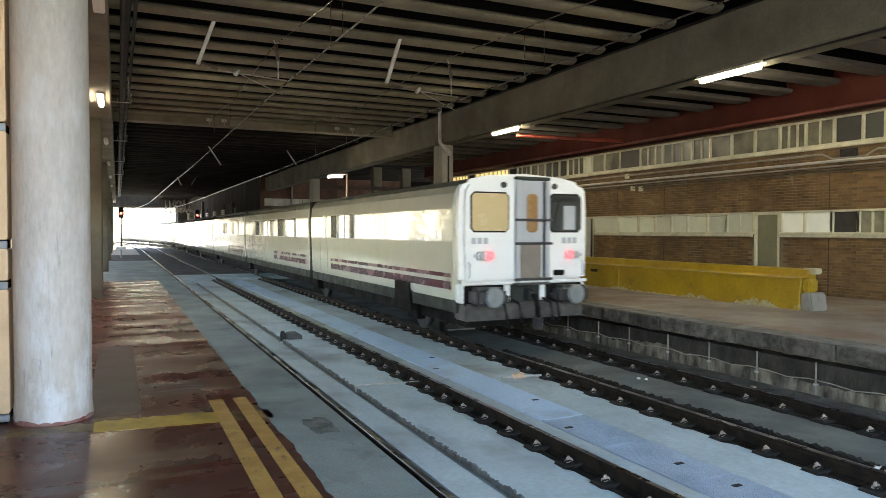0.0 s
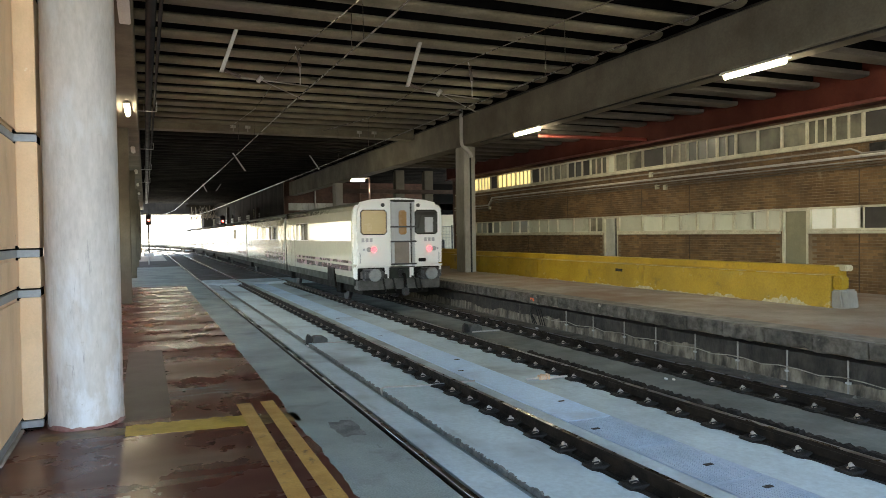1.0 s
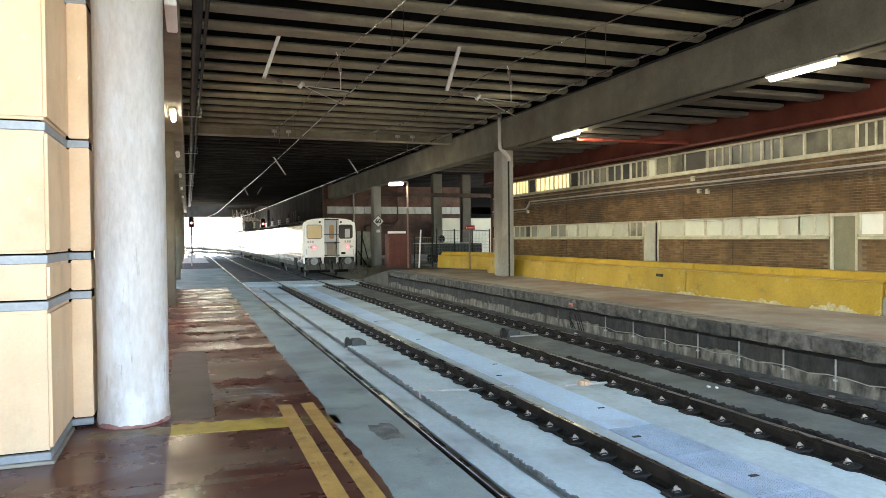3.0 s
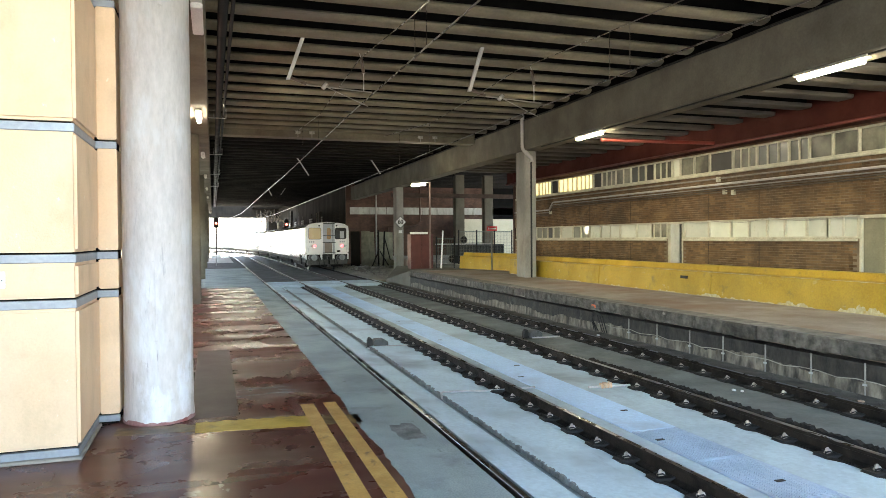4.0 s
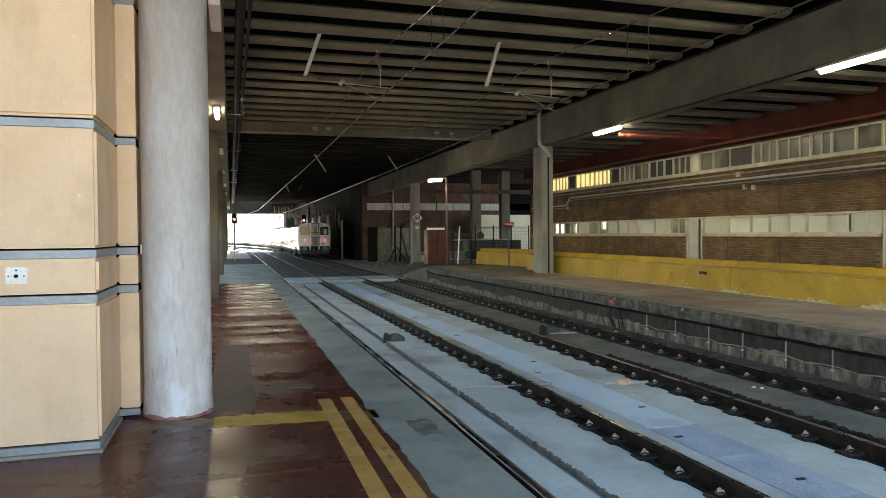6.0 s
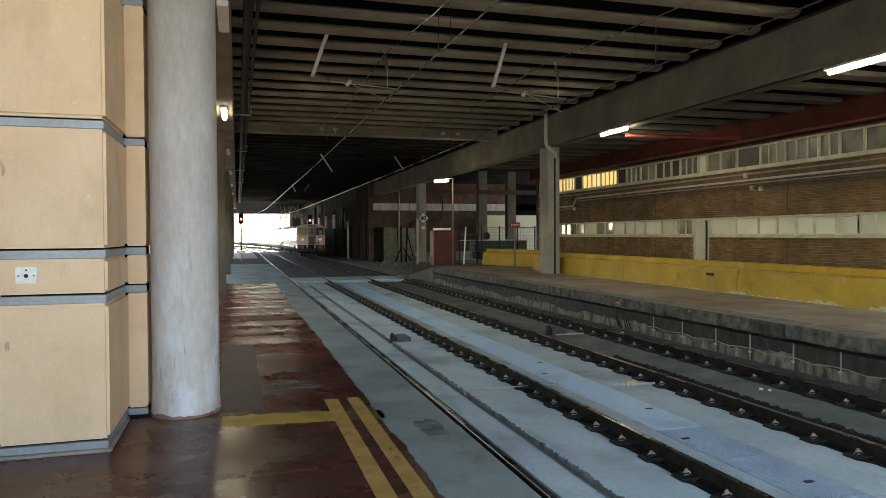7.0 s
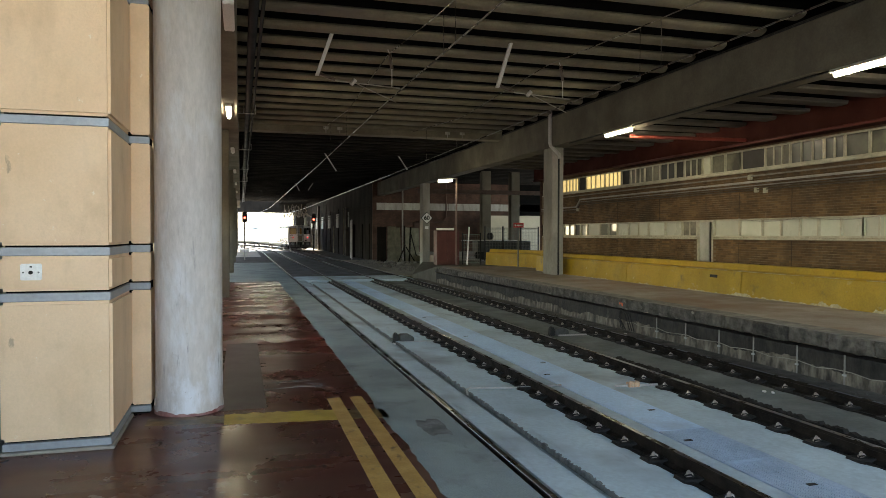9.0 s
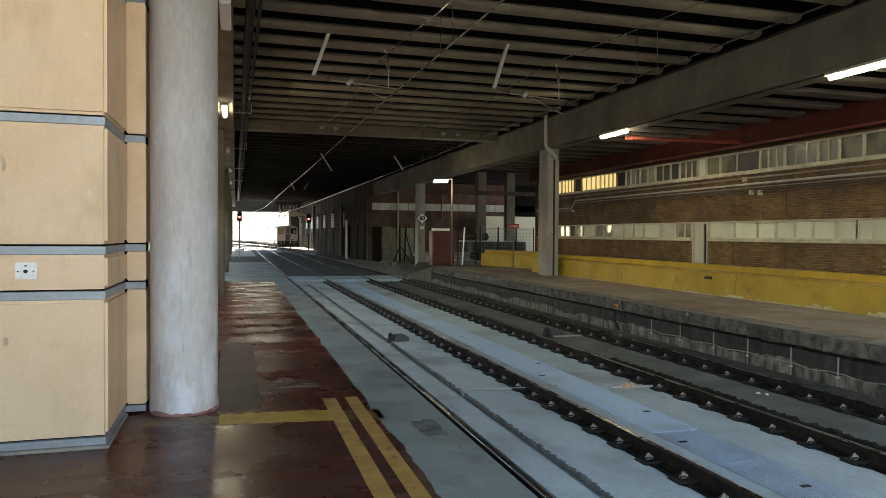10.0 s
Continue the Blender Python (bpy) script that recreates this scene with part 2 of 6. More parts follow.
PANEL_WHITE = mat("milky_panel", (0.58, 0.60, 0.50), (0.50, 0.52, 0.43), rough=0.35, scale=1.2, bump=0.0, grain_amp=0.02, piece=0.14)
PANEL_BRIGHT = mat("clean_white_panel", (0.80, 0.82, 0.78), (0.74, 0.76, 0.72), rough=0.35, scale=1.2, bump=0.0, grain_amp=0.02)
PANEL_DIM = mat("curtained_pane", (0.21, 0.20, 0.145), (0.06, 0.058, 0.044), rough=0.4, scale=1.3, bump=0.0, grain_amp=0.03, piece=0.4)
GLASS_DARK = glass_mat("dark_glass", (0.035, 0.04, 0.034), 0.42, 0.03)
PANE_LIT = mat("lit_pane", (0.8, 0.62, 0.2), (0.7, 0.55, 0.2), rough=0.3, bump=0, emit=(1.0, 0.78, 0.36), power=0.11)
PANEL_DARK = mat("dark_panel", (0.035, 0.032, 0.03), (0.028, 0.026, 0.024), rough=0.6, bump=0.05)
RED_STEEL = mat("oxide_red_steel", (0.050, 0.0095, 0.006), (0.032, 0.0065, 0.0045), spec=0.15, rough=0.8, scale=1, fine=20, bump=0.1)
RED_PIPE = mat("red_pipe_paint", (0.22, 0.035, 0.02), (0.17, 0.03, 0.02), rough=0.5, scale=1, bump=0.08)
RED_DULL = mat("dull_red_pipe_paint", (0.11, 0.020, 0.013), (0.07, 0.014, 0.010), rough=0.6, scale=1, bump=0.08)
RED_DOOR = mat("dark_red_door_paint", (0.10, 0.022, 0.018), (0.075, 0.018, 0.015), rough=0.5, scale=2, bump=0.08)
PIPE_GREY = mat("grey_pipe", (0.30, 0.28, 0.25), (0.22, 0.20, 0.18), rough=0.6, scale=3, bump=0.1)
PIPE_BROWN = mat("brown_grimed_pipe", (0.13, 0.10, 0.07), (0.08, 0.06, 0.042), rough=0.7, scale=3, bump=0.1)
PIPE_LIGHT = mat("pale_downpipe", (0.50, 0.48, 0.45), (0.40, 0.38, 0.36), rough=0.6, scale=2, bump=0.1)
BLACK = mat("black_cable", (0.010, 0.010, 0.010), (0.007, 0.007, 0.007), rough=0.5, spec=0.3, bump=0)
WIRE = mat("copper_wire_tarnished", (0.16, 0.145, 0.13), (0.10, 0.09, 0.08), rough=0.28, bump=0, metal=0.85)
GALV = mat("galvanised_steel", (0.46, 0.45, 0.43), (0.36, 0.35, 0.34), rough=0.5, scale=5, bump=0.1, metal=0.4)
TUBE = glow("fluorescent_tube", (1.0, 0.93, 0.72), 16.0)
FITTING = mat("lamp_fitting_white", (0.62, 0.60, 0.54), (0.52, 0.50, 0.45), rough=0.5, bump=0.05)
T_CREAM = mat("train_cream_paint", (0.60, 0.61, 0.515), (0.56, 0.57, 0.48), rough=0.2, scale=0.8, fine=3.0, bump=0.30, rvar=0.03, grain_amp=0.02)
for m_ in (T_CREAM,):
    b_ = m_.node_tree.nodes["Principled BSDF"]
    b_.inputs["Coat Weight"].default_value, b_.inputs["Coat Roughness"].default_value, b_.inputs["Coat IOR"].default_value = 1.0, 0.03, 2.15
T_WHITE = mat("train_white_paint", (0.88, 0.88, 0.87), (0.85, 0.85, 0.84), rough=0.3, scale=1, bump=0.01, grain_amp=0.015)
T_ROOF = mat("train_roof_grey", (0.15, 0.16, 0.135), (0.11, 0.12, 0.10), rough=0.6, scale=1, bump=0.1)
T_STRIPE = mat("train_maroon_stripe", (0.095, 0.026, 0.036), (0.08, 0.021, 0.03), rough=0.25, bump=0.01)
T_SKIRT = mat("train_skirt_grey", (0.045, 0.052, 0.045), (0.028, 0.032, 0.028), rough=0.75, spec=0.2, scale=2, bump=0.05)
T_UNDER = mat("train_underframe_black", (0.014, 0.0135, 0.013), (0.009, 0.0085, 0.008), rough=0.8, spec=0.08, scale=3, bump=0.2)
T_DOOR = mat("train_door_grey", (0.46, 0.47, 0.50), (0.40, 0.41, 0.44), rough=0.4, scale=2, bump=0.01, grain_amp=0.02)
T_BLIND = mat("drawn_blind_beige", (0.62, 0.47, 0.25), (0.58, 0.43, 0.22), rough=0.25, scale=1, bump=0, grain_amp=0.01)
T_GLASS = glass_mat("train_window_glass", (0.22, 0.22, 0.20), 0.04, 1.0)
T_GLASS.node_tree.nodes["Principled BSDF"].inputs["Coat IOR"].default_value = 2.3
T_AMBER = mat("amber_lit_pane", (0.36, 0.20, 0.08), (0.30, 0.165, 0.065), rough=0.25, scale=2, bump=0.0)
T_DARKGLASS = glass_mat("end_window_glass", (0.05, 0.055, 0.052), 0.05, 0.6)
T_BEAM = mat("bumper_grey", (0.10, 0.095, 0.09), (0.045, 0.043, 0.041), rough=0.6, scale=3, bump=0.1)
T_HEAD = mat("buffer_head_grey", (0.26, 0.275, 0.28), (0.18, 0.19, 0.195), rough=0.35, scale=4, bump=0.05)
T_BROWN = mat("brown_gangway_panel", (0.24, 0.20, 0.17), (0.20, 0.165, 0.14), rough=0.5, scale=2, bump=0.03)
T_BUFFER = mat("buffer_dark_steel", (0.06, 0.06, 0.066), (0.035, 0.035, 0.038), rough=0.4, scale=3, bump=0.05, metal=0.4)
TAIL_RED = mat("tail_lamp_red", (0.8, 0.03, 0.03), (0.8, 0.03, 0.03), rough=0.3, bump=0, emit=(1.0, 0.06, 0.08), power=0.6)
LENS_GREY = mat("lamp_lens_grey", (0.45, 0.47, 0.48), (0.4, 0.42, 0.43), rough=0.15, bump=0)
SIGNAL_RED = mat("signal_red", (0.9, 0.03, 0.03), (0.9, 0.03, 0.03), rough=0.3, bump=0, emit=(1.0, 0.05, 0.04), power=2.5)
SIGN_WHITE = mat("sign_white", (0.86, 0.86, 0.84), (0.80, 0.80, 0.78), rough=0.4, bump=0.02)
SIGN_RED = mat("sign_red", (0.45, 0.03, 0.03), (0.40, 0.03, 0.03), rough=0.4, bump=0.02)
OLD_BOARD = mat("old_board", (0.22, 0.20, 0.135), (0.12, 0.11, 0.075), rough=0.85, scale=2, bump=0.2)
RUBBLE = mat("rubble", (0.33, 0.30, 0.25), (0.18, 0.16, 0.13), rough=0.95, scale=3, fine=20, bump=0.6, piece=0.3)
CREAM_WALL = mat("cream_wall", (0.48, 0.43, 0.31), (0.40, 0.36, 0.26), rough=0.8, scale=0.6, bump=0.1)
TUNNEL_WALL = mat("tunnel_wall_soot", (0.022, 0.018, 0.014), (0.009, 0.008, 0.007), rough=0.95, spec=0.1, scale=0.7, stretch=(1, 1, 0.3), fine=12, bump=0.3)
BAND = mat("stained_band", (0.42, 0.41, 0.37), (0.30, 0.29, 0.26), rough=0.8, scale=1.5, stretch=(1, 1, 0.3), bump=0.15)
overlay(BAND, (0.10, 0.09, 0.075), 2.5, (1, 1, 0.3), 0.52, 0.68, 0.75)
GREEN_GREY = mat("grey_green_gate", (0.14, 0.15, 0.13), (0.11, 0.115, 0.10), rough=0.6, bump=0.05)


def floor_mat():
    """Dark red sealed floor, glossy, laid in slight waves across the platform."""
    m = mat("red_sealed_floor", (0.125, 0.034, 0.022), (0.10, 0.03, 0.021), rough=0.28, spec=0.2, scale=1.0, fine=30, bump=0.03, dirt=(0.082, 0.040, 0.031), dirt_scale=0.45, dirt_at=0.5, rvar=0.05, dirt_soft=0.16, dirt_detail=3.0)
    t = m.node_tree
    b = t.nodes["Principled BSDF"]
    tc, mp, n = t.nodes.new("ShaderNodeTexCoord"), t.nodes.new("ShaderNodeMapping"), t.nodes.new("ShaderNodeTexNoise")
    mp.inputs["Scale"].default_value = (0.06, 1.0, 1.0)
    n.inputs["Scale"].default_value, n.inputs["Detail"].default_value = 1.0, 1.5
    t.links.new(tc.outputs["Object"], mp.inputs[0])
    t.links.new(mp.outputs[0], n.inputs["Vector"])
    bp = t.nodes.new("ShaderNodeBump")
    bp.inputs["Strength"].default_value, bp.inputs["Distance"].default_value = 1.0, 0.07
    t.links.new(n.outputs[0], bp.inputs["Height"])
    t.links.new(bp.outputs[0], b.inputs["Normal"])
    return m


RED_FLOOR = floor_mat()


# ---- mesh helpers ----
def bmnew():
    return bmesh.new()


def box(bm, x0, x1, y0, y1, z0, z1):
    v = [bm.verts.new((x, y, z)) for x in (x0, x1) for y in (y0, y1) for z in (z0, z1)]
    for f in ((0, 1, 3, 2), (4, 6, 7, 5), (0, 4, 5, 1), (2, 3, 7, 6), (0, 2, 6, 4), (1, 5, 7, 3)):
        bm.faces.new([v[k] for k in f])
    return bm


def prism(bm, prof, a, b, axis="y"):
    """A profile of pairs extruded from a to b: pairs are (x, z) along y, (y, z) along x, (x, y) along z."""
    def at(p, s):
        return {"y": (p[0], s, p[1]), "x": (s, p[0], p[1]), "z": (p[0], p[1], s)}[axis]
    lo = [bm.verts.new(at(p, a)) for p in prof]
    hi = [bm.verts.new(at(p, b)) for p in prof]
    n = len(prof)
    for k in range(n):
        bm.faces.new((lo[k], lo[(k + 1) % n], hi[(k + 1) % n], hi[k]))
    bm.faces.new(lo[::-1])
    bm.faces.new(hi)
    return bm


def tube(bm, pts, r, seg=8):
    """A round bar through the points."""
    pts = [Vector(p) for p in pts]
    rings = []
    for k, p in enumerate(pts):
        d = (pts[min(k + 1, len(pts) - 1)] - pts[max(k - 1, 0)]).normalized()
        side = d.cross(Vector((0, 0, 1)) if abs(d.z) < 0.9 else Vector((1, 0, 0))).normalized()
        up = side.cross(d)
        rings.append([bm.verts.new(p + r * (math.cos(a) * side + math.sin(a) * up)) for a in (2 * math.pi * j / seg for j in range(seg))])
    for a, b in zip(rings, rings[1:]):
        for j in range(seg):
            f = bm.faces.new((a[j], a[(j + 1) % seg], b[(j + 1) % seg], b[j]))
            f.smooth = seg > 7
    bm.faces.new(rings[0][::-1])
    bm.faces.new(rings[-1])
    return bm


def bevelled(bm, w=0.01, seg=2):
    bmesh.ops.remove_doubles(bm, verts=bm.verts, dist=1e-5)
    bmesh.ops.recalc_face_normals(bm, faces=bm.faces)
    edges = [e for e in bm.edges if len(e.link_faces) == 2 and e.calc_face_angle(0) > 0.6]
    bmesh.ops.bevel(bm, geom=edges, offset=w, segments=seg, affect="EDGES", clamp_overlap=True)
    return bm


def mesh_of(name, bm, material):
    bmesh.ops.recalc_face_normals(bm, faces=bm.faces)
    me = bpy.data.meshes.new(name)
    bm.to_mesh(me)
    bm.free()
    me.materials.append(material)
    return me


def part(name, bm, material, parent=None, label=""):
    ob = new(name, mesh_of(name, bm, material))
    if parent:
        ob.parent = parent
    return tagged(ob, label)


def thing(name, label, category, group="", at=None):
    ob = new(name)
    ob.empty_display_size = 0.2
    if at:
        ob.location = at
    return tagged(ob, label, category, group)


def structure(name, bm, material, label, category=""):
    return tagged(part(name, bm, material), label, category, kind="structure")


def share(ob_mesh, name, parent, m):
    """Another object on the same mesh, under the same parent."""
    o = new(name, ob_mesh)
    o.parent = parent
    o.matrix_local = m
    return o


# ---- the setting ----
L1, L2, L3, L4 = -1.77, 0.0, 2.15, 3.90
TRACK_A, TRACK_B = -0.885, 3.02
MOUTH = 135.0
R_END = 104.0


def bend(y):
    """How far the tracks have swung to the left at y."""
    return -max(0.0, y - 85.0) ** 2 / 570.0


def path_ys(y0, y1, step=6.0):
    out = [y0]
    while out[-1] < y1 - 1e-6:
        out.append(min(y1, out[-1] + (step if out[-1] >= 72 else max(step, 72 - out[-1] if out[-1] < 72 else step))))
    return out


def sweep(bm, prof, x, ys, z=0.0):
    """A profile of (x, z) carried along the line of the tracks."""
    rings = [[bm.verts.new((x + bend(y) + p[0], y, z + p[1])) for p in prof] for y in ys]
    n = len(prof)
    for a, b in zip(rings, rings[1:]):
        for k in range(n):
            bm.faces.new((a[k], a[(k + 1) % n], b[(k + 1) % n], b[k]))
    bm.faces.new(rings[0][::-1])
    bm.faces.new(rings[-1])
    return bm


def block(name, x0, x1, y0, y1, z0, z1, material, label, category=""):
    return structure(name, box(bmnew(), x0, x1, y0, y1, z0, z1), material, label, category)


GROUND_OUT = mat("sunlit_yard", (0.52, 0.50, 0.45), (0.44, 0.425, 0.385), rough=0.9, scale=0.3, fine=8, bump=0.2)
gbm = bmnew()
box(gbm, -600, 600, -600, 900, -1.2, -0.66)
structure("ground", gbm, GROUND_OUT, "pale sunlit ground outside the station hall", "ground")
# Pale reflector ground behind the camera; its bounce brightens the pillar.
BOUNCE_GROUND = mat("bounce_concrete", (0.62, 0.60, 0.55), (0.54, 0.52, 0.475), rough=0.9, scale=0.3, fine=8, bump=0.2)
# Unseen yard kept dark so it bounces little sun up to the ceiling.
YARD = mat("low_bounce_yard", (0.10, 0.097, 0.09), (0.07, 0.068, 0.064), rough=0.9, scale=0.3, fine=8, bump=0.2)
block("yard", -80, -7.1, -60, 160, -0.66, -0.03, YARD, "unseen yard beside the hall, coloured dark to limit bounce light", "yard")
block("track_foundation", -1.9, 4.85, -25, 36.0, -0.66, -0.19, GRIME, "oily dark track foundation between the platforms", "track bed")


def slab(name, x0, x1, z, label, y0=-25.0, y1=35.6, z_left=None, m=None):
    zl = z if z_left is None else z_left
    prof = [(x0, -0.19), (x1, -0.19), (x1, z), (x0, zl)]
    return structure(name, prism(bmnew(), prof, y0, y1), m or SLAB, label, "concrete slab")


slab("slab_1", L1 + 0.11, -1.24, -0.08, "smooth grey concrete track slab", z_left=-0.04)
slab("slab_2", -1.06, -0.19, -0.15, "grey concrete track slab beside a drainage groove", z_left=-0.115)
slab("slab_3", 0.20, 0.52, -0.15, "grey concrete strip beside the rail")
slab("slab_4", 1.19, 1.975, -0.15, "grey concrete strip beside the rail")
block("groove_floor", -1.24, -1.06, -25, 35.6, -0.19, -0.165, ASPHALT, "grey silted floor of the drainage groove", "groove")
slab("slab_5", 2.36, 2.52, -0.13, "narrow dirty concrete strip along a groove", m=SLAB_DIRTY)
slab("slab_6", 2.70, 3.68, -0.16, "dirty grey concrete track slab", m=SLAB_DIRTY)
block("asphalt", -2.62, L1 - 0.095, -25, 57, -0.66, 0.0, ASPHALT, "worn grey-green asphalt strip beside the rail", "pavement")
block("rail_slot", L1 - 0.095, L1 + 0.11, -25, 57, -0.66, -0.13, GRIME, "oily slot of the embedded rail", "track bed")
# Added out of view as a light reflector.
block("forecourt", -13, -2.62, -60, -3.0, -0.66, -0.004, BOUNCE_GROUND, "unseen pale ground behind the view, added to bounce light onto the pillar", "pavement")
block("floor", -13, -2.62, -3.0, 34.8, -0.66, 0.0, RED_FLOOR, "glossy dark red sealed platform floor, worn and patched", "floor")
block("floor_far", -7.1, -2.62, 34.8, 57, -0.66, -0.004, ASPHALT, "grey concrete end of the platform", "floor")
# bed past the crossing
bm = bmnew()
box(bm, L1 + 0.11, 7.0, 38.6, 60, -0.66, -0.10)
box(bm, -7.1, 7.0, 57, 75, -0.66, -0.14)
box(bm, -2.3, 7.0, 75, R_END, -0.66, -0.14)
structure("track_bed", bm, DARKBED, "dark sooty track bed", "track bed")
# Pale instead of DARKBED: the glare of direct sun put into ground colour.
block("gravel_margin", -7.1, -2.3, 75, R_END, -0.66, -0.14, GROUND_OUT, "pale ground strip standing in for sunlight beside the tracks", "gravel")
block("track_bed_outside", -7.1, 7.0, R_END, MOUTH + 60, -0.66, -0.14, GROUND_OUT, "track bed outside the hall, coloured pale for glaring sun", "track bed")
block("crossing", L1 + 0.11, 4.2, 35.6, 38.6, -0.66, -0.03, SLAB, "pale concrete level crossing over the tracks", "crossing")
block("ballast_strip", 4.12, 4.9, -25, 37, -0.66, -0.12, DIRT, "dusty gravel at the foot of the platform wall", "gravel")
block("ballast_far", 4.2, 26.5, 38.6, 62, -0.66, -0.04, EARTH, "dusty earth beside the tracks", "earth")

# opposite platform
P_X, P_Z = 4.86, 0.66
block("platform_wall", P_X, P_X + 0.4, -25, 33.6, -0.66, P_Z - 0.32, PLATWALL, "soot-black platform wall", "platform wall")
block("platform", P_X + 0.32, 11.6, -25, 33.6, P_Z - 0.32, P_Z - 0.004, PLATTOP, "brown-grey platform paving", "platform")
bm = bmnew()
v = [bm.verts.new(p) for p in ((P_X, 33.6, -0.6), (9.6, 33.6, -0.6), (9.6, 33.6, P_Z - 0.004), (P_X, 33.6, P_Z - 0.004), (P_X, 38.6, -0.6), (6.2, 41.5, -0.6), (9.6, 41.5, -0.6), (P_X, 38.6, -0.02), (6.2, 41.5, P_Z - 0.1), (9.6, 41.5, P_Z - 0.004))]
for f in ((0, 1, 2, 3), (0, 3, 7, 4), (3, 2, 9, 8, 7), (4, 7, 8, 5), (5, 8, 9, 6), (1, 6, 9, 2), (0, 4, 5, 6, 1)):
    bm.faces.new([v[k] for k in f])
structure("platform_ramp", bm, CONCRETE, "sloping end of the platform", "platform")
block("platform_back", 9.6, 26.5, 33.6, 62, -0.6, P_Z - 0.008, PLATTOP, "paved area behind the platform", "platform")

# roof
R_Y0 = -2.0
bm = bmnew()
# Left edges reach past the side wall, out of view, to block sun.
box(bm, -9.5, 26.5, R_Y0, 64.0, 7.62, 8.0)
box(bm, -8.0, 26.5, 64.0, R_END, 7.62, 8.0)
structure("ceiling", bm, SOFFIT, "sooty ceiling slab, coloured near black for shade", "ceiling")
J_Y0, J_STEP, J_Z = -0.985, 1.285, 6.92
bm, bw, bf, bb = bmnew(), bmnew(), bmnew(), bmnew()
k = 0
while J_Y0 + k * J_STEP < R_END - 0.5:
    y = J_Y0 + k * J_STEP
    prof = [(y + 0.23 * math.cos(2 * math.pi * (j + 0.5) / 16), J_Z + 0.10 + 0.10 * math.sin(2 * math.pi * (j + 0.5) / 16)) for j in range(16)]
    # Joists past the cross beam use the shade-darkened copy.
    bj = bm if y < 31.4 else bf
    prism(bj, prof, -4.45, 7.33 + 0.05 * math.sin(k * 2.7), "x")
    low = 1.2 if y < 36 else 0.0
    flat = [(y - 0.26, J_Z + 0.11), (y - 0.25, J_Z + 0.03), (y - 0.2, J_Z), (y + 0.2, J_Z), (y + 0.25, J_Z + 0.03), (y + 0.26, J_Z + 0.11)]
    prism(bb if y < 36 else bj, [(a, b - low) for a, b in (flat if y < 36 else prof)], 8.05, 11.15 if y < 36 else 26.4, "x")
    box(bw, -4.45, 7.35, y - 0.08, y + 0.08, J_Z + 0.18, 7.62)
    box(bw, 8.05, 11.09 if y < 36 else 26.4, y - 0.08, y + 0.08, J_Z + 0.10 - low, 6.65 if y < 36 else 7.62)
    k += 1
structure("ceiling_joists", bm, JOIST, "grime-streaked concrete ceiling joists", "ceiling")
structure("ceiling_joists_bay", bb, JOIST_BAY, "concrete joists over the far platform, coloured darker for shade", "ceiling")
structure("ceiling_joists_far", bf, JOIST_FAR, "ceiling joists beyond the cross beam, coloured darker for shade", "ceiling")
structure("joist_webs", bw, SOFFIT, "sooty joist webs, coloured near black for shade between the joists", "ceiling")
structure("ceiling_bay", box(bmnew(), 8.06, 11.58, R_Y0, 36.0, 6.65, 6.9), SOFFIT, "sooty ceiling over the far platform bay, near black for shade", "ceiling")
structure("beam_platform", bevelled(box(bmnew(), 7.38, 8.05, R_Y0, R_END, 5.70, 6.86), 0.03, 1), CONCRETE, "deep sooty concrete beam over the platform", "beam")
structure("beam_left", bevelled(box(bmnew(), -5.25, -4.42, R_Y0, R_END, 5.95, 7.62), 0.03, 1), CONCRETE, "deep sooty concrete beam along the platform", "beam")
# Black boxes added to keep the void over the beam dark.
block("beam_upstand", 7.80, 8.05, R_Y0, R_END, 6.86, 7.62, SOFFIT, "added black filler for the dark void above the beam", "beam")
block("beam_upstand_side", 8.05, 26.4, R_Y0, R_Y0 + 0.2, 6.9, 7.62, SOFFIT, "added black end board keeping light out of the roof void", "beam")
for k, (x, z, r) in enumerate(((7.41, 6.885, 0.03), (7.36, 6.85, 0.02), (7.47, 6.89, 0.035))):
    tagged(part("beam_cable", tube(bmnew(), [(x, R_Y0 + 1.35 * j, z + 0.012 * math.sin(j * 1.9 + k)) for j in range(44)], r, 6), PLATE), "sooty cable lying along the top of the beam", "cable", "cables on the beam")
structure("beam_cross", bevelled(box(bmnew(), -4.42, 7.38, 31.2, 31.85, 6.64, 7.62), 0.02, 1), JOIST, "deeper pale cross beam under the ceiling", "beam")
# Strip added past the roof end to block sun from the tunnel wall.
structure("ceiling_far", box(bmnew(), 2.2, 9.0, R_END, MOUTH - 7, 7.62, 8.0), SOFFIT, "added black ceiling strip keeping sun off the far wall", "ceiling")
# Bridge is assumed; its depth hides the sky gap left for the sun.
structure("bridge_deck", bevelled(box(bmnew(), -16.0, 12.0, MOUTH - 7, MOUTH, 6.2, 9.9), 0.05, 1), TUNNEL_WALL, "assumed road bridge across the tracks, deepened to cover the roof gap", "bridge")

# long side wall of the platform, with openings to the yard
bm = bmnew()
y = 13.5
box(bm, -7.1, -6.8, 10.2, y, -0.2, 7.62)
# Unseen near runs added to keep daylight off the closest slabs.
box(bm, -9.4, -9.1, 0.5, 10.4, -0.2, 7.62)
box(bm, -9.1, -7.1, 10.2, 10.4, -0.2, 7.62)
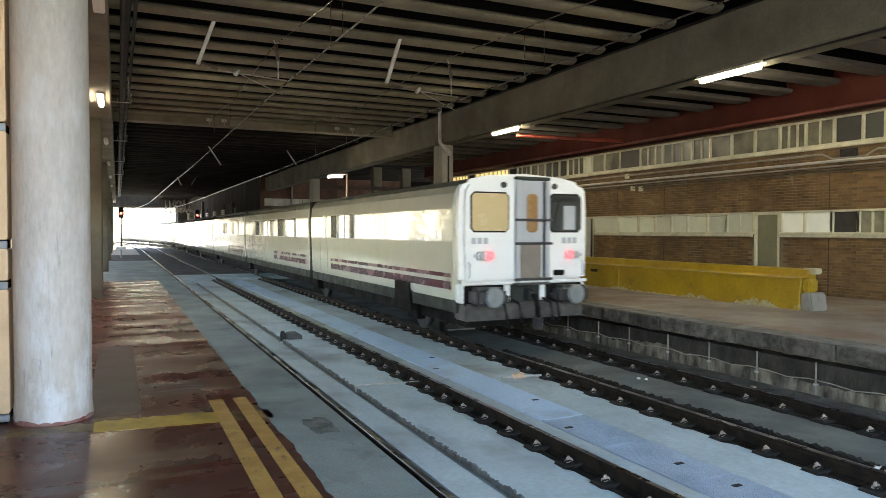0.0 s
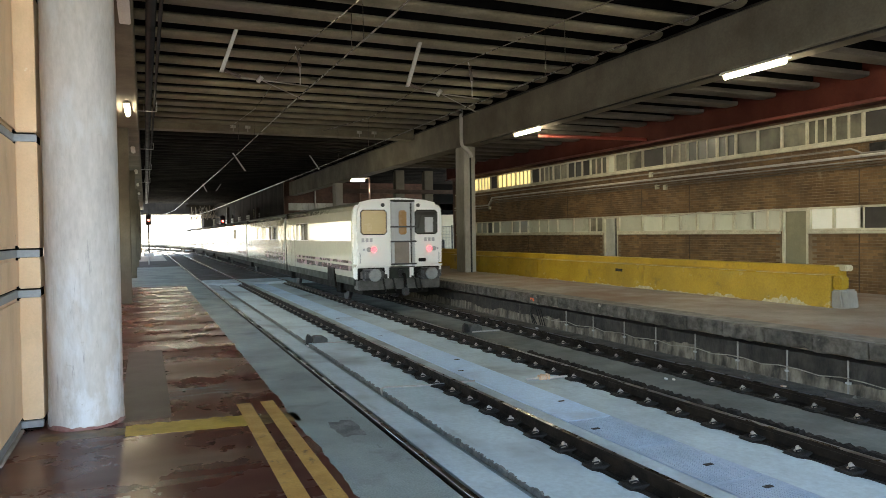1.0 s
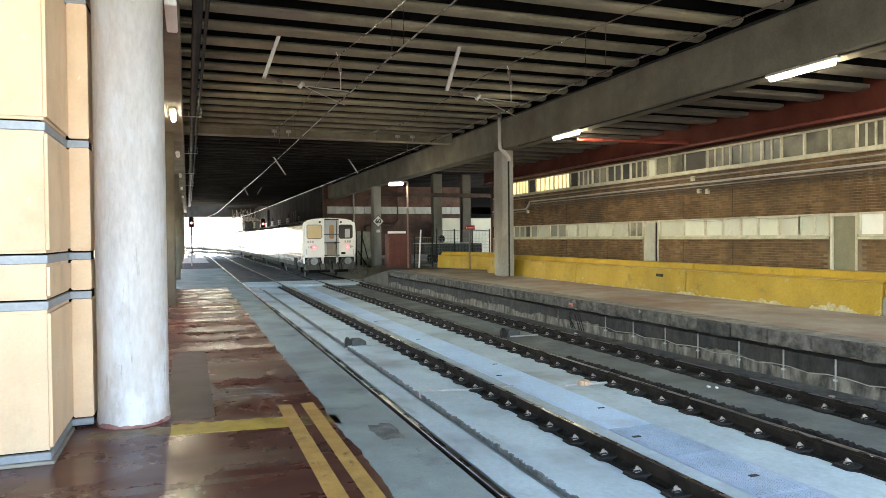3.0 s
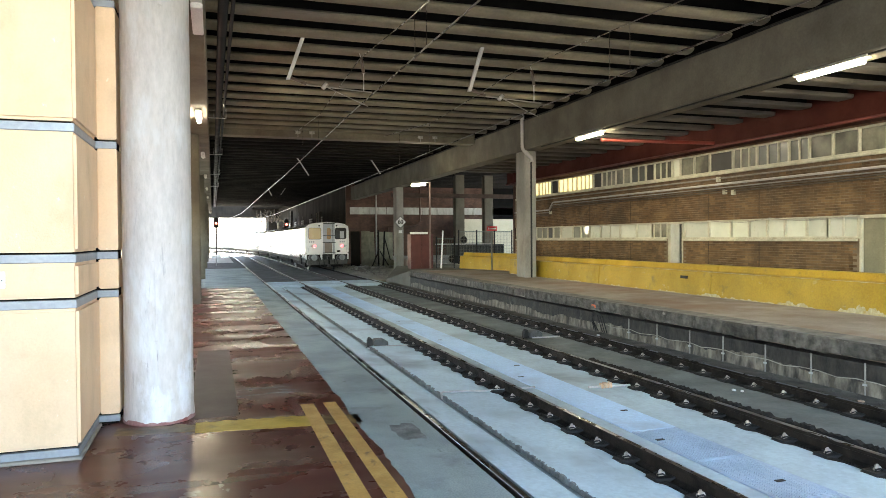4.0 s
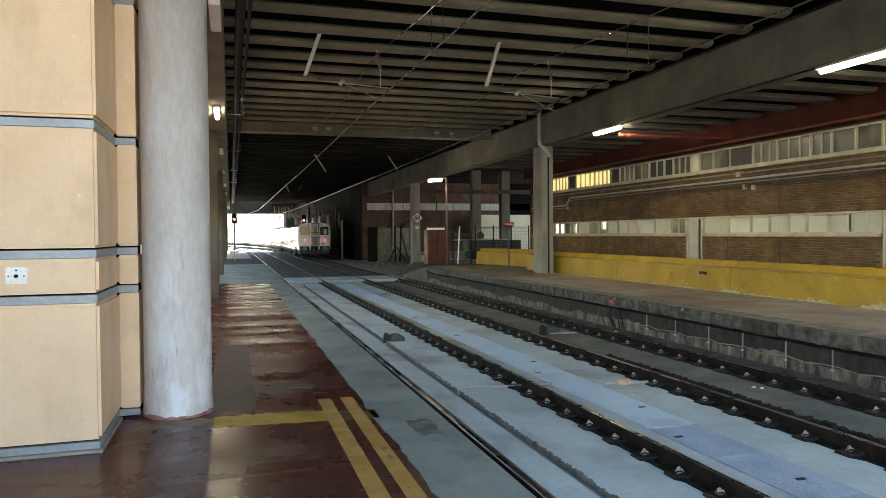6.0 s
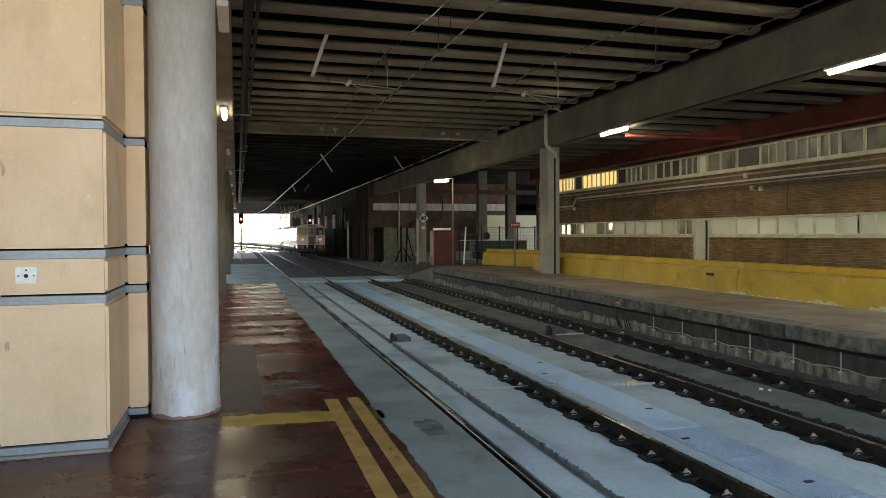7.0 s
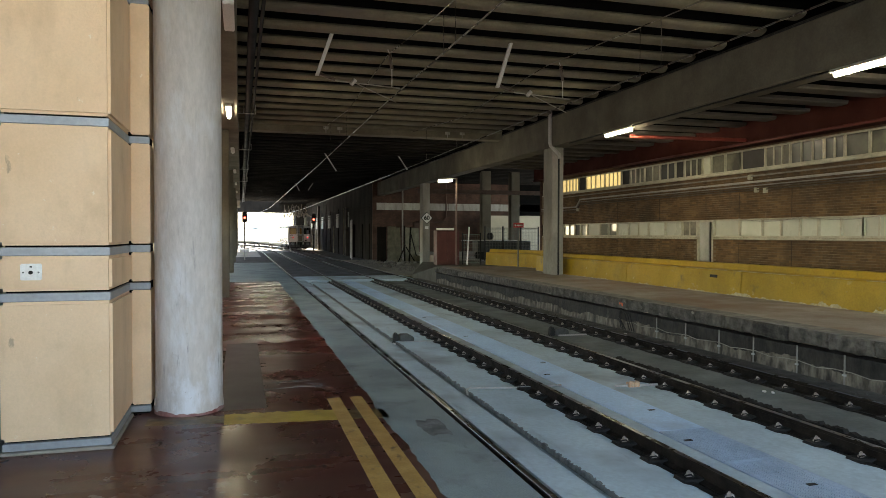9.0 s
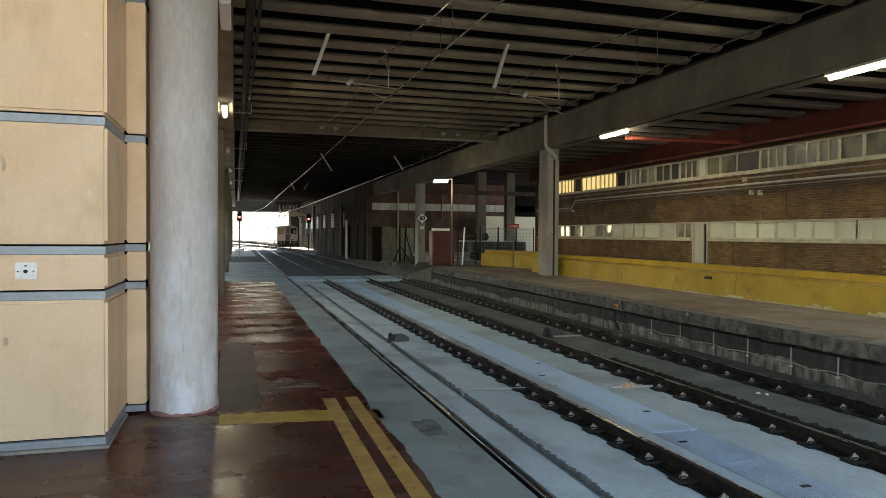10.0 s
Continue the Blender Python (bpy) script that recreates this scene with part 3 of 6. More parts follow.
# Bays carry on past y 62, out of view, to dim the far tracks.
while y < R_END - 5:
    w, top = (4.3, 3.3) if y < 60 else (4.3, 3.2)
    box(bm, -7.1, -6.8, y, y + w, top, 7.62)
    box(bm, -7.1, -6.8, y, y + w, -0.2, 1.45)
    box(bm, -7.1, -6.8, y + w, y + 5.4, -0.2, 7.62)
    y += 5.4
structure("wall_west", bm, CREAM_WALL, "cream side wall with open bays to the yard, outer runs added to cut daylight", "wall")

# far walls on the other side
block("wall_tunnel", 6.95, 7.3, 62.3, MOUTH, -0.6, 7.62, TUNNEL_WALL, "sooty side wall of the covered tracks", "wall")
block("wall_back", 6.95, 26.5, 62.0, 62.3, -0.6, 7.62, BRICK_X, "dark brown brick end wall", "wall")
# Flat black box on the brick draws the darkness of an opening.
block("high_recess", 20.9, 23.3, 61.9, 61.996, 3.95, 7.0, SOFFIT, "black sheet standing in for a dark opening high in the end wall", "recess")
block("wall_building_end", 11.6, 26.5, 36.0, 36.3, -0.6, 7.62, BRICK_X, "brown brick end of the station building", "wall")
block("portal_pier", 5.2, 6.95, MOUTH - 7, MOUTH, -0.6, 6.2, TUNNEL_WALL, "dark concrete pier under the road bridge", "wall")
block("portal_pier_left", -16, -14.5, MOUTH - 7, MOUTH, -0.66, 6.2, TUNNEL_WALL, "dark concrete pier under the road bridge", "wall")

def ragged(bm, x0, x1, z0, y0, y1, height, step=0.045, seed=1, jag=0.5):
    """A thin crust on a wall along y, with an uneven top edge."""
    rr = random.Random(seed)
    n = int((y1 - y0) / step)
    lo, hi = [], []
    for k in range(n + 1):
        y = y0 + (y1 - y0) * k / n
        h = max(0.004, height(y) * (1 - jag / 2 + jag * rr.random()))
        lo.append([bm.verts.new((x, y, z0)) for x in (x0, x1)])
        hi.append([bm.verts.new((x, y, z0 + h)) for x in (x0 + 0.3 * (x1 - x0), x1)])
    for k in range(n):
        bm.faces.new((lo[k][0], lo[k + 1][0], hi[k + 1][0], hi[k][0]))
        bm.faces.new((hi[k][0], hi[k + 1][0], hi[k + 1][1], hi[k][1]))
    return bm


# ---- the brick station building ----
W_X = 11.6
Y_END = 36.0
U_BOT, U_TOP, M_BOT, M_TOP = 4.36, 5.06, 2.17, 2.78
DOORS = [(21.55, 22.40), (13.62, 14.42)]
bm = bmnew()
box(bm, W_X, W_X + 0.35, -14, Y_END, U_TOP, 7.62)
box(bm, W_X, W_X + 0.35, -14, Y_END, M_TOP, U_BOT)
edges = [-14.0]
for a, b in sorted(DOORS):
    edges += [a, b]
edges.append(Y_END)
for a, b in zip(edges[::2], edges[1::2]):
    box(bm, W_X, W_X + 0.35, a, b, -0.6, M_BOT)
structure("wall_station", bm, BRICK, "long brown brick wall of the station building", "wall")
structure("wall_station_core", box(bmnew(), W_X + 0.6, W_X + 0.8, -14, Y_END, -0.6, 7.62), PANEL_DARK, "dark rooms behind the windows", "wall")


def window_band(number, z0, z1, spec, label):
    """A strip of windows in the long wall. spec: (start, end, pane material, bars)."""
    w = tagged(new("window_%d" % number), label, "window", kind="structure")
    y0, y1 = spec[0][0], spec[-1][1]
    part("window_frame", bevelled(box(bmnew(), W_X - 0.03, W_X + 0.08, y0, y1, z0 - 0.002, z0 + 0.06), 0.006, 1), WHITE_FRAME, w)
    part("window_frame", bevelled(box(bmnew(), W_X - 0.03, W_X + 0.08, y0, y1, z1 - 0.05, z1 + 0.002), 0.006, 1), WHITE_FRAME, w)
    part("window_sill", bevelled(box(bmnew(), W_X - 0.09, W_X + 0.02, y0, y1, z0 - 0.07, z0 - 0.006), 0.008, 1), WHITE_FRAME, w)
    for a, e, material, bars in spec:
        part("mullion", box(bmnew(), W_X - 0.025, W_X + 0.08, a - 0.026, a + 0.026, z0 + 0.06, z1 - 0.05), WHITE_FRAME, w)
        part("pane", box(bmnew(), W_X + 0.05, W_X + 0.065, a + 0.026, e - 0.026, z0 + 0.06, z1 - 0.05), material, w)
        for j in range(bars):
            yy = a + (e - a) * (j + 1) / (bars + 1)
            part("glazing_bar", box(bmnew(), W_X + 0.0, W_X + 0.075, yy - 0.019, yy + 0.019, z0 + 0.06, z1 - 0.05), WHITE_FRAME, w)
    part("mullion", box(bmnew(), W_X - 0.025, W_X + 0.08, y1 - 0.03, y1 + 0.03, z0 + 0.06, z1 - 0.05), WHITE_FRAME, w)
    return w


GLOSS = glass_mat("glossy_milky_pane", (0.30, 0.31, 0.26), 0.06, 1.0)
GLOSS.node_tree.nodes["Principled BSDF"].inputs["Coat IOR"].default_value = 2.0
D, G, K, W, Y = PANEL_DIM, GLASS_DARK, PANEL_DARK, PANEL_WHITE, PANE_LIT
near = [(-13.5 + 0.87 * k, -13.5 + 0.87 * (k + 1), (D, G, D, K)[k % 4], k % 2) for k in range(28)]
window_band(1, U_BOT, U_TOP, near + [(10.86, 11.39, G, 0), (11.39, 12.12, K, 0), (12.12, 12.89, D, 1), (12.89, 13.66, D, 2), (13.66, 14.45, D, 0), (14.45, 15.25, D, 0), (15.25, 16.04, D, 0), (16.04, 16.76, G, 1), (16.76, 18.02, G, 2), (18.02, 19.06, D, 2), (19.06, 20.16, K, 0)], "row of old white-framed windows, some curtained, some boarded dark")
window_band(2, U_BOT, U_TOP, [(20.16, 20.95, D, 0), (20.95, 21.7, D, 0), (21.7, 22.17, W, 0), (22.17, 23.23, D, 2), (23.23, 23.8, K, 0), (23.8, 24.81, G, 1), (24.81, 25.9, D, 1), (25.9, 26.98, D, 2), (26.98, 27.71, K, 0)], "row of old white-framed windows with curtains and dark boards")
window_band(3, U_BOT, U_TOP, [(27.71, 29.14, Y, 3), (29.14, 30.92, Y, 3)], "windows lit yellow from inside")
window_band(4, U_BOT, U_TOP, [(30.92, 31.68, K, 0)], "dark boarded window in the row")
window_band(5, U_BOT, U_TOP, [(31.68, 33.04, Y, 3), (33.04, 35.8, Y, 4)], "windows lit yellow from inside")
window_band(6, M_BOT, M_TOP, [(22.45, 23.33, D, 1)], "small hinged window beside the door")
window_band(7, M_BOT, M_TOP, [(23.33, 24.42, W, 0), (24.42, 25.6, W, 0), (25.6, 27.11, W, 1), (27.11, 28.04, W, 0), (28.04, 28.8, GLOSS, 0), (28.8, 29.55, GLOSS, 0), (29.55, 30.75, W, 0), (30.75, 31.5, GLOSS, 0), (31.5, 32.1, G, 0), (32.1, 33.37, GLOSS, 1), (33.37, 34.2, G, 1), (34.2, 35.8, G, 1)], "row of milky white panels in white frames")
window_band(8, M_BOT, M_TOP, [(15.4, 16.12, W, 0), (16.12, 16.91, W, 0), (16.91, 17.6, W, 0), (17.6, 18.35, W, 0), (18.35, 19.15, W, 0), (19.15, 20.2, W, 0), (20.2, 21.5, W, 0)], "row of milky white panels in white frames")
window_band(9, M_BOT, M_TOP, [(14.47, 15.4, W, 1)], "small hinged window in a white frame")
window_band(10, M_BOT, M_TOP, [(12.14, 12.89, PANEL_BRIGHT, 0), (12.89, 13.58, PANEL_BRIGHT, 0)], "two milky white panels in white frames")
window_band(11, M_BOT, M_TOP, [(11.46, 12.14, K, 0)], "black open window pane in the row")
window_band(12, M_BOT, M_TOP, [(-13.5 + 1.106 * k, -13.5 + 1.106 * (k + 1), (D, W, D)[k % 3], k % 2) for k in range(22)] + [(10.81, 11.46, D, 1)], "row of dim panels in white frames")
T_PALE = mat("pale_door_paint", (0.44, 0.45, 0.40), (0.36, 0.37, 0.33), rough=0.5, scale=2, bump=0.05)
for n, (a, b) in enumerate(DOORS):
    d = tagged(new("door_%d" % (n + 1)), ("pale grey-green door, shut" if n else "pale door standing ajar in the brick wall"), "door", kind="structure")
    m_leaf = mat("olive_door_paint", (0.20, 0.19, 0.12), (0.16, 0.155, 0.10), rough=0.5, scale=2, bump=0.05) if n else T_PALE
    part("leaf", bevelled(box(bmnew(), W_X + 0.05, W_X + 0.10, a + (0.1 if n else 0.28), b - 0.06, P_Z, M_TOP - 0.08), 0.006, 1), m_leaf, d)
    for yy in (a, b - 0.06):
        part("door_frame", box(bmnew(), W_X - 0.02, W_X + 0.1, yy, yy + 0.06, P_Z - 0.01, M_TOP), WHITE_FRAME, d)
    part("door_frame", box(bmnew(), W_X - 0.02, W_X + 0.1, a + 0.06, b - 0.06, M_TOP - 0.08, M_TOP), WHITE_FRAME, d)
block("fascia", W_X - 0.5, W_X - 0.02, 3.0, Y_END, 5.12, 6.64, RED_STEEL, "deep oxide-red steel fascia above the windows", "fascia")


# ---- track ----
RAIL_PROF = [(-0.075, -0.17), (0.075, -0.17), (0.075, -0.155), (0.012, -0.135), (0.012, -0.045), (0.034, -0.035), (0.034, -0.004), (0.028, -0.001), (-0.028, -0.001), (-0.034, -0.004), (-0.034, -0.035), (-0.012, -0.045), (-0.012, -0.135), (-0.075, -0.155)]
bm = bmnew()
prism(bm, [(-0.235, -0.09), (0.21, -0.09), (0.21, 0.09), (-0.235, 0.09)], -0.172, -0.122, "z")
for s in (-1, 1):
    tube(bm, [(s * 0.19, -0.03, -0.128), (s * 0.18, -0.03, -0.10), (s * 0.12, -0.035, -0.095), (s * 0.06, -0.02, -0.14), (s * 0.06, 0.02, -0.14), (s * 0.12, 0.035, -0.095), (s * 0.18, 0.03, -0.10)], 0.010, 5)
plate_mesh = mesh_of("base_plate", bevelled(bm, 0.006, 1), PLATE)
bm = bmnew()
for s in (1,):
    tube(bm, [(s * 0.125, 0, -0.14), (s * 0.125, 0, -0.06)], 0.013, 6)
    tube(bm, [(s * 0.125, 0, -0.098), (s * 0.125, 0, -0.074)], 0.024, 6)
    tube(bm, [(s * 0.16, 0, -0.115), (s * 0.085, 0, -0.104)], 0.022, 6)
bolt_mesh = mesh_of("rail_fastening", bm, BOLT)


def rail(x, fastened, label):
    r = thing("rail", label, "rail", "running rails")
    part("rail_bar", sweep(bmnew(), RAIL_PROF, x, path_ys(-25, MOUTH + 50)), STEEL, r)
    part("running_surface", sweep(bmnew(), [(-0.03, -0.001), (0.03, -0.001), (0.028, 0.002), (-0.028, 0.002)], x, path_ys(-25, MOUTH + 50)), RAILTOP, r, "worn bright running surface")
    if fastened:
        for k in range(-12, 45):
            y = 9.0 + k * 0.6
            if 1.5 < y < 35.5:
                share(plate_mesh, "base_plate", r, pose(x, y, 0))
                share(bolt_mesh, "rail_fastening", r, pose(x, y, 0, 0, 0, 4 * math.sin(k * 2.3)))
                share(bolt_mesh, "rail_fastening", r, pose(x, y, 0, 0, 0, 180 + 5 * math.sin(k * 3.1)))
        bm = bmnew()
        rr = random.Random(int(x * 10) + 4)
        for k in range(-12, 45):
            y = 9.0 + k * 0.6
            if 1.5 < y < 35.5:
                q = [rr.uniform(0.8, 1.25) for _ in range(6)]
                edge = [(x - 0.12, y + 0.13), (x - 0.20, y + 0.108 * q[0]), (x - 0.245, y + 0.095), (x - 0.25, y - 0.10), (x - 0.205, y - 0.15 * q[3]), (x - 0.175, y - 0.24 * q[4]), (x - 0.155, y - 0.34 * q[2]), (x - 0.12, y - 0.44 * q[1])]
                prism(bm, edge, -0.16, -0.146, "z")
        tagged(part("oil_stain", bm, GRIME, r, "black oil stains beside the base plates"), kind="stuff")
    return r


rail(L1, False, "dark rail sunk flush between asphalt and slab")
rail(L2, True, "brown steel rail on bolted base plates")
rail(L3, True, "brown steel rail on bolted base plates")
rail(L4, True, "brown steel rail on bolted base plates")
tagged(part("mortar_lip", ragged(bmnew(), 2.41, 2.52, -0.135, 1.0, 12.4, lambda y: 0.085 + 0.02 * noise.noise((y * 9, 3, 0)), 0.035, 16), GRIME), "black crumbled edge of the groove beside the rail", "mortar", kind="stuff")
tagged(part("guard_strip", bevelled(box(bmnew(), 2.33, 2.385, 1.0, 35.0, -0.14, -0.06), 0.008, 1), GUARD), "pale worn concrete strip along the rail", "kerb strip")

for k, y in enumerate((4.96, 5.06)):
    o = thing("insulator", "white glazed insulator beside the rail", "insulator", "insulators beside the rail", (2.46, y, -0.10))
    part("bell", bevelled(tube(bmnew(), [(0, 0, -0.04), (0, 0, 0.0), (0, 0, 0.045)], 0.036, 12), 0.008, 2), SIGN_WHITE, o)
    part("cap", tube(bmnew(), [(0, 0, 0.045), (0, 0, 0.06)], 0.018, 10), PLATE, o, "dark cap")

# covered duct between the tracks
duct = thing("cable_duct", "pale blue covered cable duct between the tracks", "cable duct")
y = 8.1
while y < 35.2:
    part("cover_panel", bevelled(box(bmnew(), 0.53, 1.18, y + 0.002, y + 1.198, -0.19, -0.138), 0.003, 1), BLUE, duct)
    y += 1.2
part("duct_floor", box(bmnew(), 0.52, 1.19, -5, 8.1, -0.2, -0.186), GRIME, duct, "dark duct bottom under the grating")
y = 0.9
while y < 8.0:
    g = part("grating_frame", box(bmnew(), 0.53, 0.56, y + 0.006, y + 1.19, -0.175, -0.138), GRATING, duct)
    bm = bmnew()
    box(bm, 1.15, 1.18, y + 0.006, y + 1.19, -0.175, -0.138)
    box(bm, 0.56, 1.15, y + 0.006, y + 0.016, -0.175, -0.141)
    box(bm, 0.56, 1.15, y + 1.18, y + 1.19, -0.175, -0.141)
    j = 0
    while y + 0.03 + j * 0.03 < y + 1.16:
        yy = y + 0.03 + j * 0.03
        box(bm, 0.56, 1.15, yy, yy + 0.013, -0.147, -0.142)
        j += 1
    for j in range(20):
        xx = 0.568 + j * 0.03
        box(bm, xx, xx + 0.012, y + 0.03, y + 1.166, -0.147, -0.1405)
    part("grating", bm, GRATING, duct)
    y += 1.2
for y, x in ((7.66, 0.60), (11.6, 0.62), (16.2, 0.66), (20.0, 0.64), (9.0, 0.98), (12.6, 1.0), (6.1, 0.86), (5.4, 0.9)):
    part("lifting_slot", box(bmnew(), x, x + 0.10, y, y + 0.05, -0.141, -0.134), PLATE, duct)

# conduits and boxes between the rails
tagged(part("mortar_lip", ragged(bmnew(), -1.085, -1.05, -0.166, 2.0, 34.0, lambda y: 0.05 + 0.012 * noise.noise((y * 3, 1, 0)) + (0.014 * abs(noise.noise((y * 14, 5, 0))) if y < 16 else 0), 0.03, 6), LIP), "crumbled dark mortar along the groove edge", "mortar", kind="stuff")
bm = bmnew()
tube(bm, [(-1.06, 10.75, -0.10), (-1.0, 10.8, -0.095), (-0.2, 10.78, -0.13), (0.5, 10.72, -0.12)], 0.016, 6)
tube(bm, [(-1.13, 10.5, -0.13), (-1.05, 10.78, -0.1)], 0.016, 6)
tagged(part("conduit", bm, GALV), "thin grey conduit across the slab to the rail", "conduit")
bm = bmnew()
tube(bm, [(1.3, 10.45, -0.125), (2.0, 10.35, -0.125)], 0.022, 6)
tagged(part("conduit", bm, GALV), "grey conduit from the duct to the rail", "conduit")
bm = bmnew()
for k in range(4):
    box(bm, 1.50 + 0.05 * k, 1.54 + 0.05 * k, 10.36, 10.47, -0.15, -0.07 + 0.01 * (k % 2))
WRAP = mat("orange_wrap", (0.62, 0.34, 0.18), (0.55, 0.45, 0.34), rough=0.7, scale=8, bump=0.2)
tagged(part("wrapped_joint", bevelled(bm, 0.012, 1), WRAP), "conduit joint wrapped in orange tape", "cable joint")


SENSOR_GREY = mat("sensor_housing_grey", (0.075, 0.08, 0.08), (0.045, 0.048, 0.048), rough=0.6, scale=5, bump=0.1)


def rail_sensor(x, y):
    s = thing("track_sensor", "black track sensor box with bracket beside the rail", "sensor", "track sensors", (x, y, -0.15))
    bm = bmnew()
    prism(bm, [(-0.02, 0.0), (0.30, 0.0), (0.30, 0.11), (0.20, 0.17), (0.04, 0.17), (-0.02, 0.14)], -0.14, 0.14)
    part("housing", bevelled(bm, 0.012, 2), SENSOR_GREY, s)
    bm = bmnew()
    prism(bm, [(-0.16, 0.0), (-0.04, 0.0), (-0.05, 0.16), (-0.09, 0.22), (-0.15, 0.17)], -0.10, 0.06)
    part("connector", bevelled(bm, 0.012, 2), BLACK, s, "black plug block")
    bm = bmnew()
    tube(bm, [(-0.1, -0.04, 0.12), (-0.14, -0.08, 0.22), (-0.16, -0.1, 0.03), (-0.2, -0.14, 0.01)], 0.014, 6)
    part("cable", bm, BLACK, s)
    part("foot", box(bmnew(), 0.02, 0.75, -0.17, -0.145, 0.0, 0.03), GALV, s, "galvanised foot bar")
    return s


rail_sensor(-0.95, 15.9)
rail_sensor(2.85, 15.9)

# level crossing and little stones
bm = bmnew()
rnd = random.Random(8)
for k in range(900):
    x, y = 4.15 + 0.7 * rnd.random(), 3 + 32 * rnd.random()
    r = 0.012 + 0.03 * rnd.random() ** 2
    v = [bm.verts.new((x + r * rnd.uniform(-1, 1), y + r * rnd.uniform(-1, 1), -0.125 + r * 1.3 * rnd.random())) for _ in range(3)]
    v.append(bm.verts.new((x, y, -0.125 + r * 1.5)))
    for f in ((0, 1, 2), (0, 1, 3), (1, 2, 3), (0, 2, 3)):
        bm.faces.new([v[q] for q in f])
tagged(part("gravel", bm, DIRT), "loose dusty gravel below the platform wall", "gravel", kind="stuff")

# ---- opposite platform ----
y, k = -2.38, 0
wall_ob = bpy.data.objects["platform_wall"]
rnd = random.Random(3)
while y < 33.5:
    ln = min(0.87, 33.58 - y)
    o = rnd.uniform(-0.012, 0.012)
    bm = bevelled(box(bmnew(), P_X - 0.07 + o, P_X + 0.315, y + 0.007, y + ln - 0.007, P_Z - 0.25 + o, P_Z + o * 0.3), 0.02, 1)
    bmesh.ops.subdivide_edges(bm, edges=[e for e in bm.edges if e.calc_length() > 0.1], cuts=5, use_grid_fill=True)
    for q in bm.verts:
        if q.co.x < P_X + 0.2:
            w = noise.noise(q.co * 6.0) + 0.7 * noise.noise(q.co * 17.0)
            q.co += Vector((0.030 * w, 0.006 * w, (0.045 if q.co.z < P_Z - 0.2 else 0.006) * noise.noise(q.co * 8.0)))
    part("coping_stone", bm, COPING, wall_ob)
    y += 0.87
EDGE = mat("worn_edge_concrete", (0.22, 0.215, 0.20), (0.12, 0.118, 0.11), rough=0.85, scale=4, fine=25, bump=0.4)
structure("platform_edge", bevelled(box(bmnew(), P_X - 0.03, P_X + 0.44, -25, 33.55, P_Z - 0.003, P_Z + 0.009), 0.004, 1), EDGE, "worn grey concrete edge strip on the platform", "platform edge")
for k, y in enumerate((5.4, 6.45, 7.5, 8.52, 9.5, 10.48, 11.54, 12.51, 13.6, 14.68)):
    c = thing("conduit_riser", "thin galvanised conduit upright on the platform wall", "conduit", "conduits on the platform wall", (P_X - 0.03, y, 0))
    part("pipe", tube(bmnew(), [(0, 0, -0.14), (0, 0, 0.36)], 0.014, 6), PIPE_GREY, c)
    part("clip", box(bmnew(), -0.02, 0.035, -0.03, 0.03, 0.02, 0.05), GALV, c)
bm = bmnew()
pts = []
for k in range(41):
    y = 2 + k * 0.35
    pts.append((P_X - 0.05, y, 0.115 - 0.05 * math.sin((y - 5.4) / 1.03 * math.pi) ** 2))
tagged(part("cable", tube(bm, pts, 0.009, 5), RUBBLE), "thin grey cable slung along the platform wall", "cable")
bm = bmnew()
for k in range(3):
    tube(bm, [(P_X - 0.05, 15.6 + 0.1 * k, -0.1), (P_X - 0.08, 15.75 + 0.12 * k, 0.3), (P_X - 0.06, 16.1 + 0.05 * k, 0.38), (P_X - 0.06, 16.3, 0.2), (P_X - 0.05, 16.2 - 0.1 * k, -0.1)], 0.014, 5)
tagged(part("cable_loop", bm, BLACK), "loops of black cable hanging on the platform wall", "cable")
bm = ragged(bmnew(), P_X - 0.03, P_X + 0.01, -0.13, 3.0, 33.4, lambda y: 0.21 + 0.07 * math.sin(y * 1.9) * math.sin(y * 0.73) + 0.05 * noise.noise((y * 2.3, 0, 0)) + 0.03 * noise.noise((y * 7, 4, 0)), 0.045, 31, 0.12)
DUST = mat("pale_dust", (0.26, 0.225, 0.175), (0.08, 0.066, 0.05), rough=0.95, scale=5, fine=30, bump=0.8, stretch=(1, 1, 0.4), dirt=(0.02, 0.018, 0.015), dirt_scale=3.5, dirt_at=0.52)
tagged(part("dust_crust", bm, DUST), "ragged crust of pale dust at the wall foot", "dust", kind="stuff")
ORANGE = mat("orange_mark", (0.72, 0.13, 0.04), (0.62, 0.12, 0.04), rough=0.7, scale=9, bump=0.1)
tagged(part("paint_mark", bevelled(box(bmnew(), P_X - 0.092, P_X - 0.06, 16.05, 16.25, 0.43, 0.56), 0.01, 1), ORANGE), "orange paint mark on the coping", "paint mark")

# yellow barrier
BX = 8.15
bar = thing("barrier", "long yellow-painted concrete barrier, scuffed at the foot", "barrier")
PROF = [(BX, P_Z - 0.01), (BX + 0.55, P_Z - 0.01), (BX + 0.50, P_Z + 0.82), (BX + 0.30, P_Z + 0.82), (BX + 0.26, P_Z + 0.66), (BX + 0.05, P_Z + 0.64)]
y = 10.35
lens = [5.6, 5.6, 5.6, 1.9]
for n in lens:
    part("barrier_block", bevelled(prism(bmnew(), PROF, y + 0.006, y + n - 0.006), 0.018, 1), YELLOW, bar)
    y += n
part("end_block", bevelled(prism(bmnew(), [(10.07, P_Z - 0.01), (10.345, P_Z - 0.01), (10.345, P_Z + 0.36), (10.13, P_Z + 0.36)], BX + 0.02, BX + 0.5, "x"), 0.03, 2), PIER, bar, "bare concrete end block")
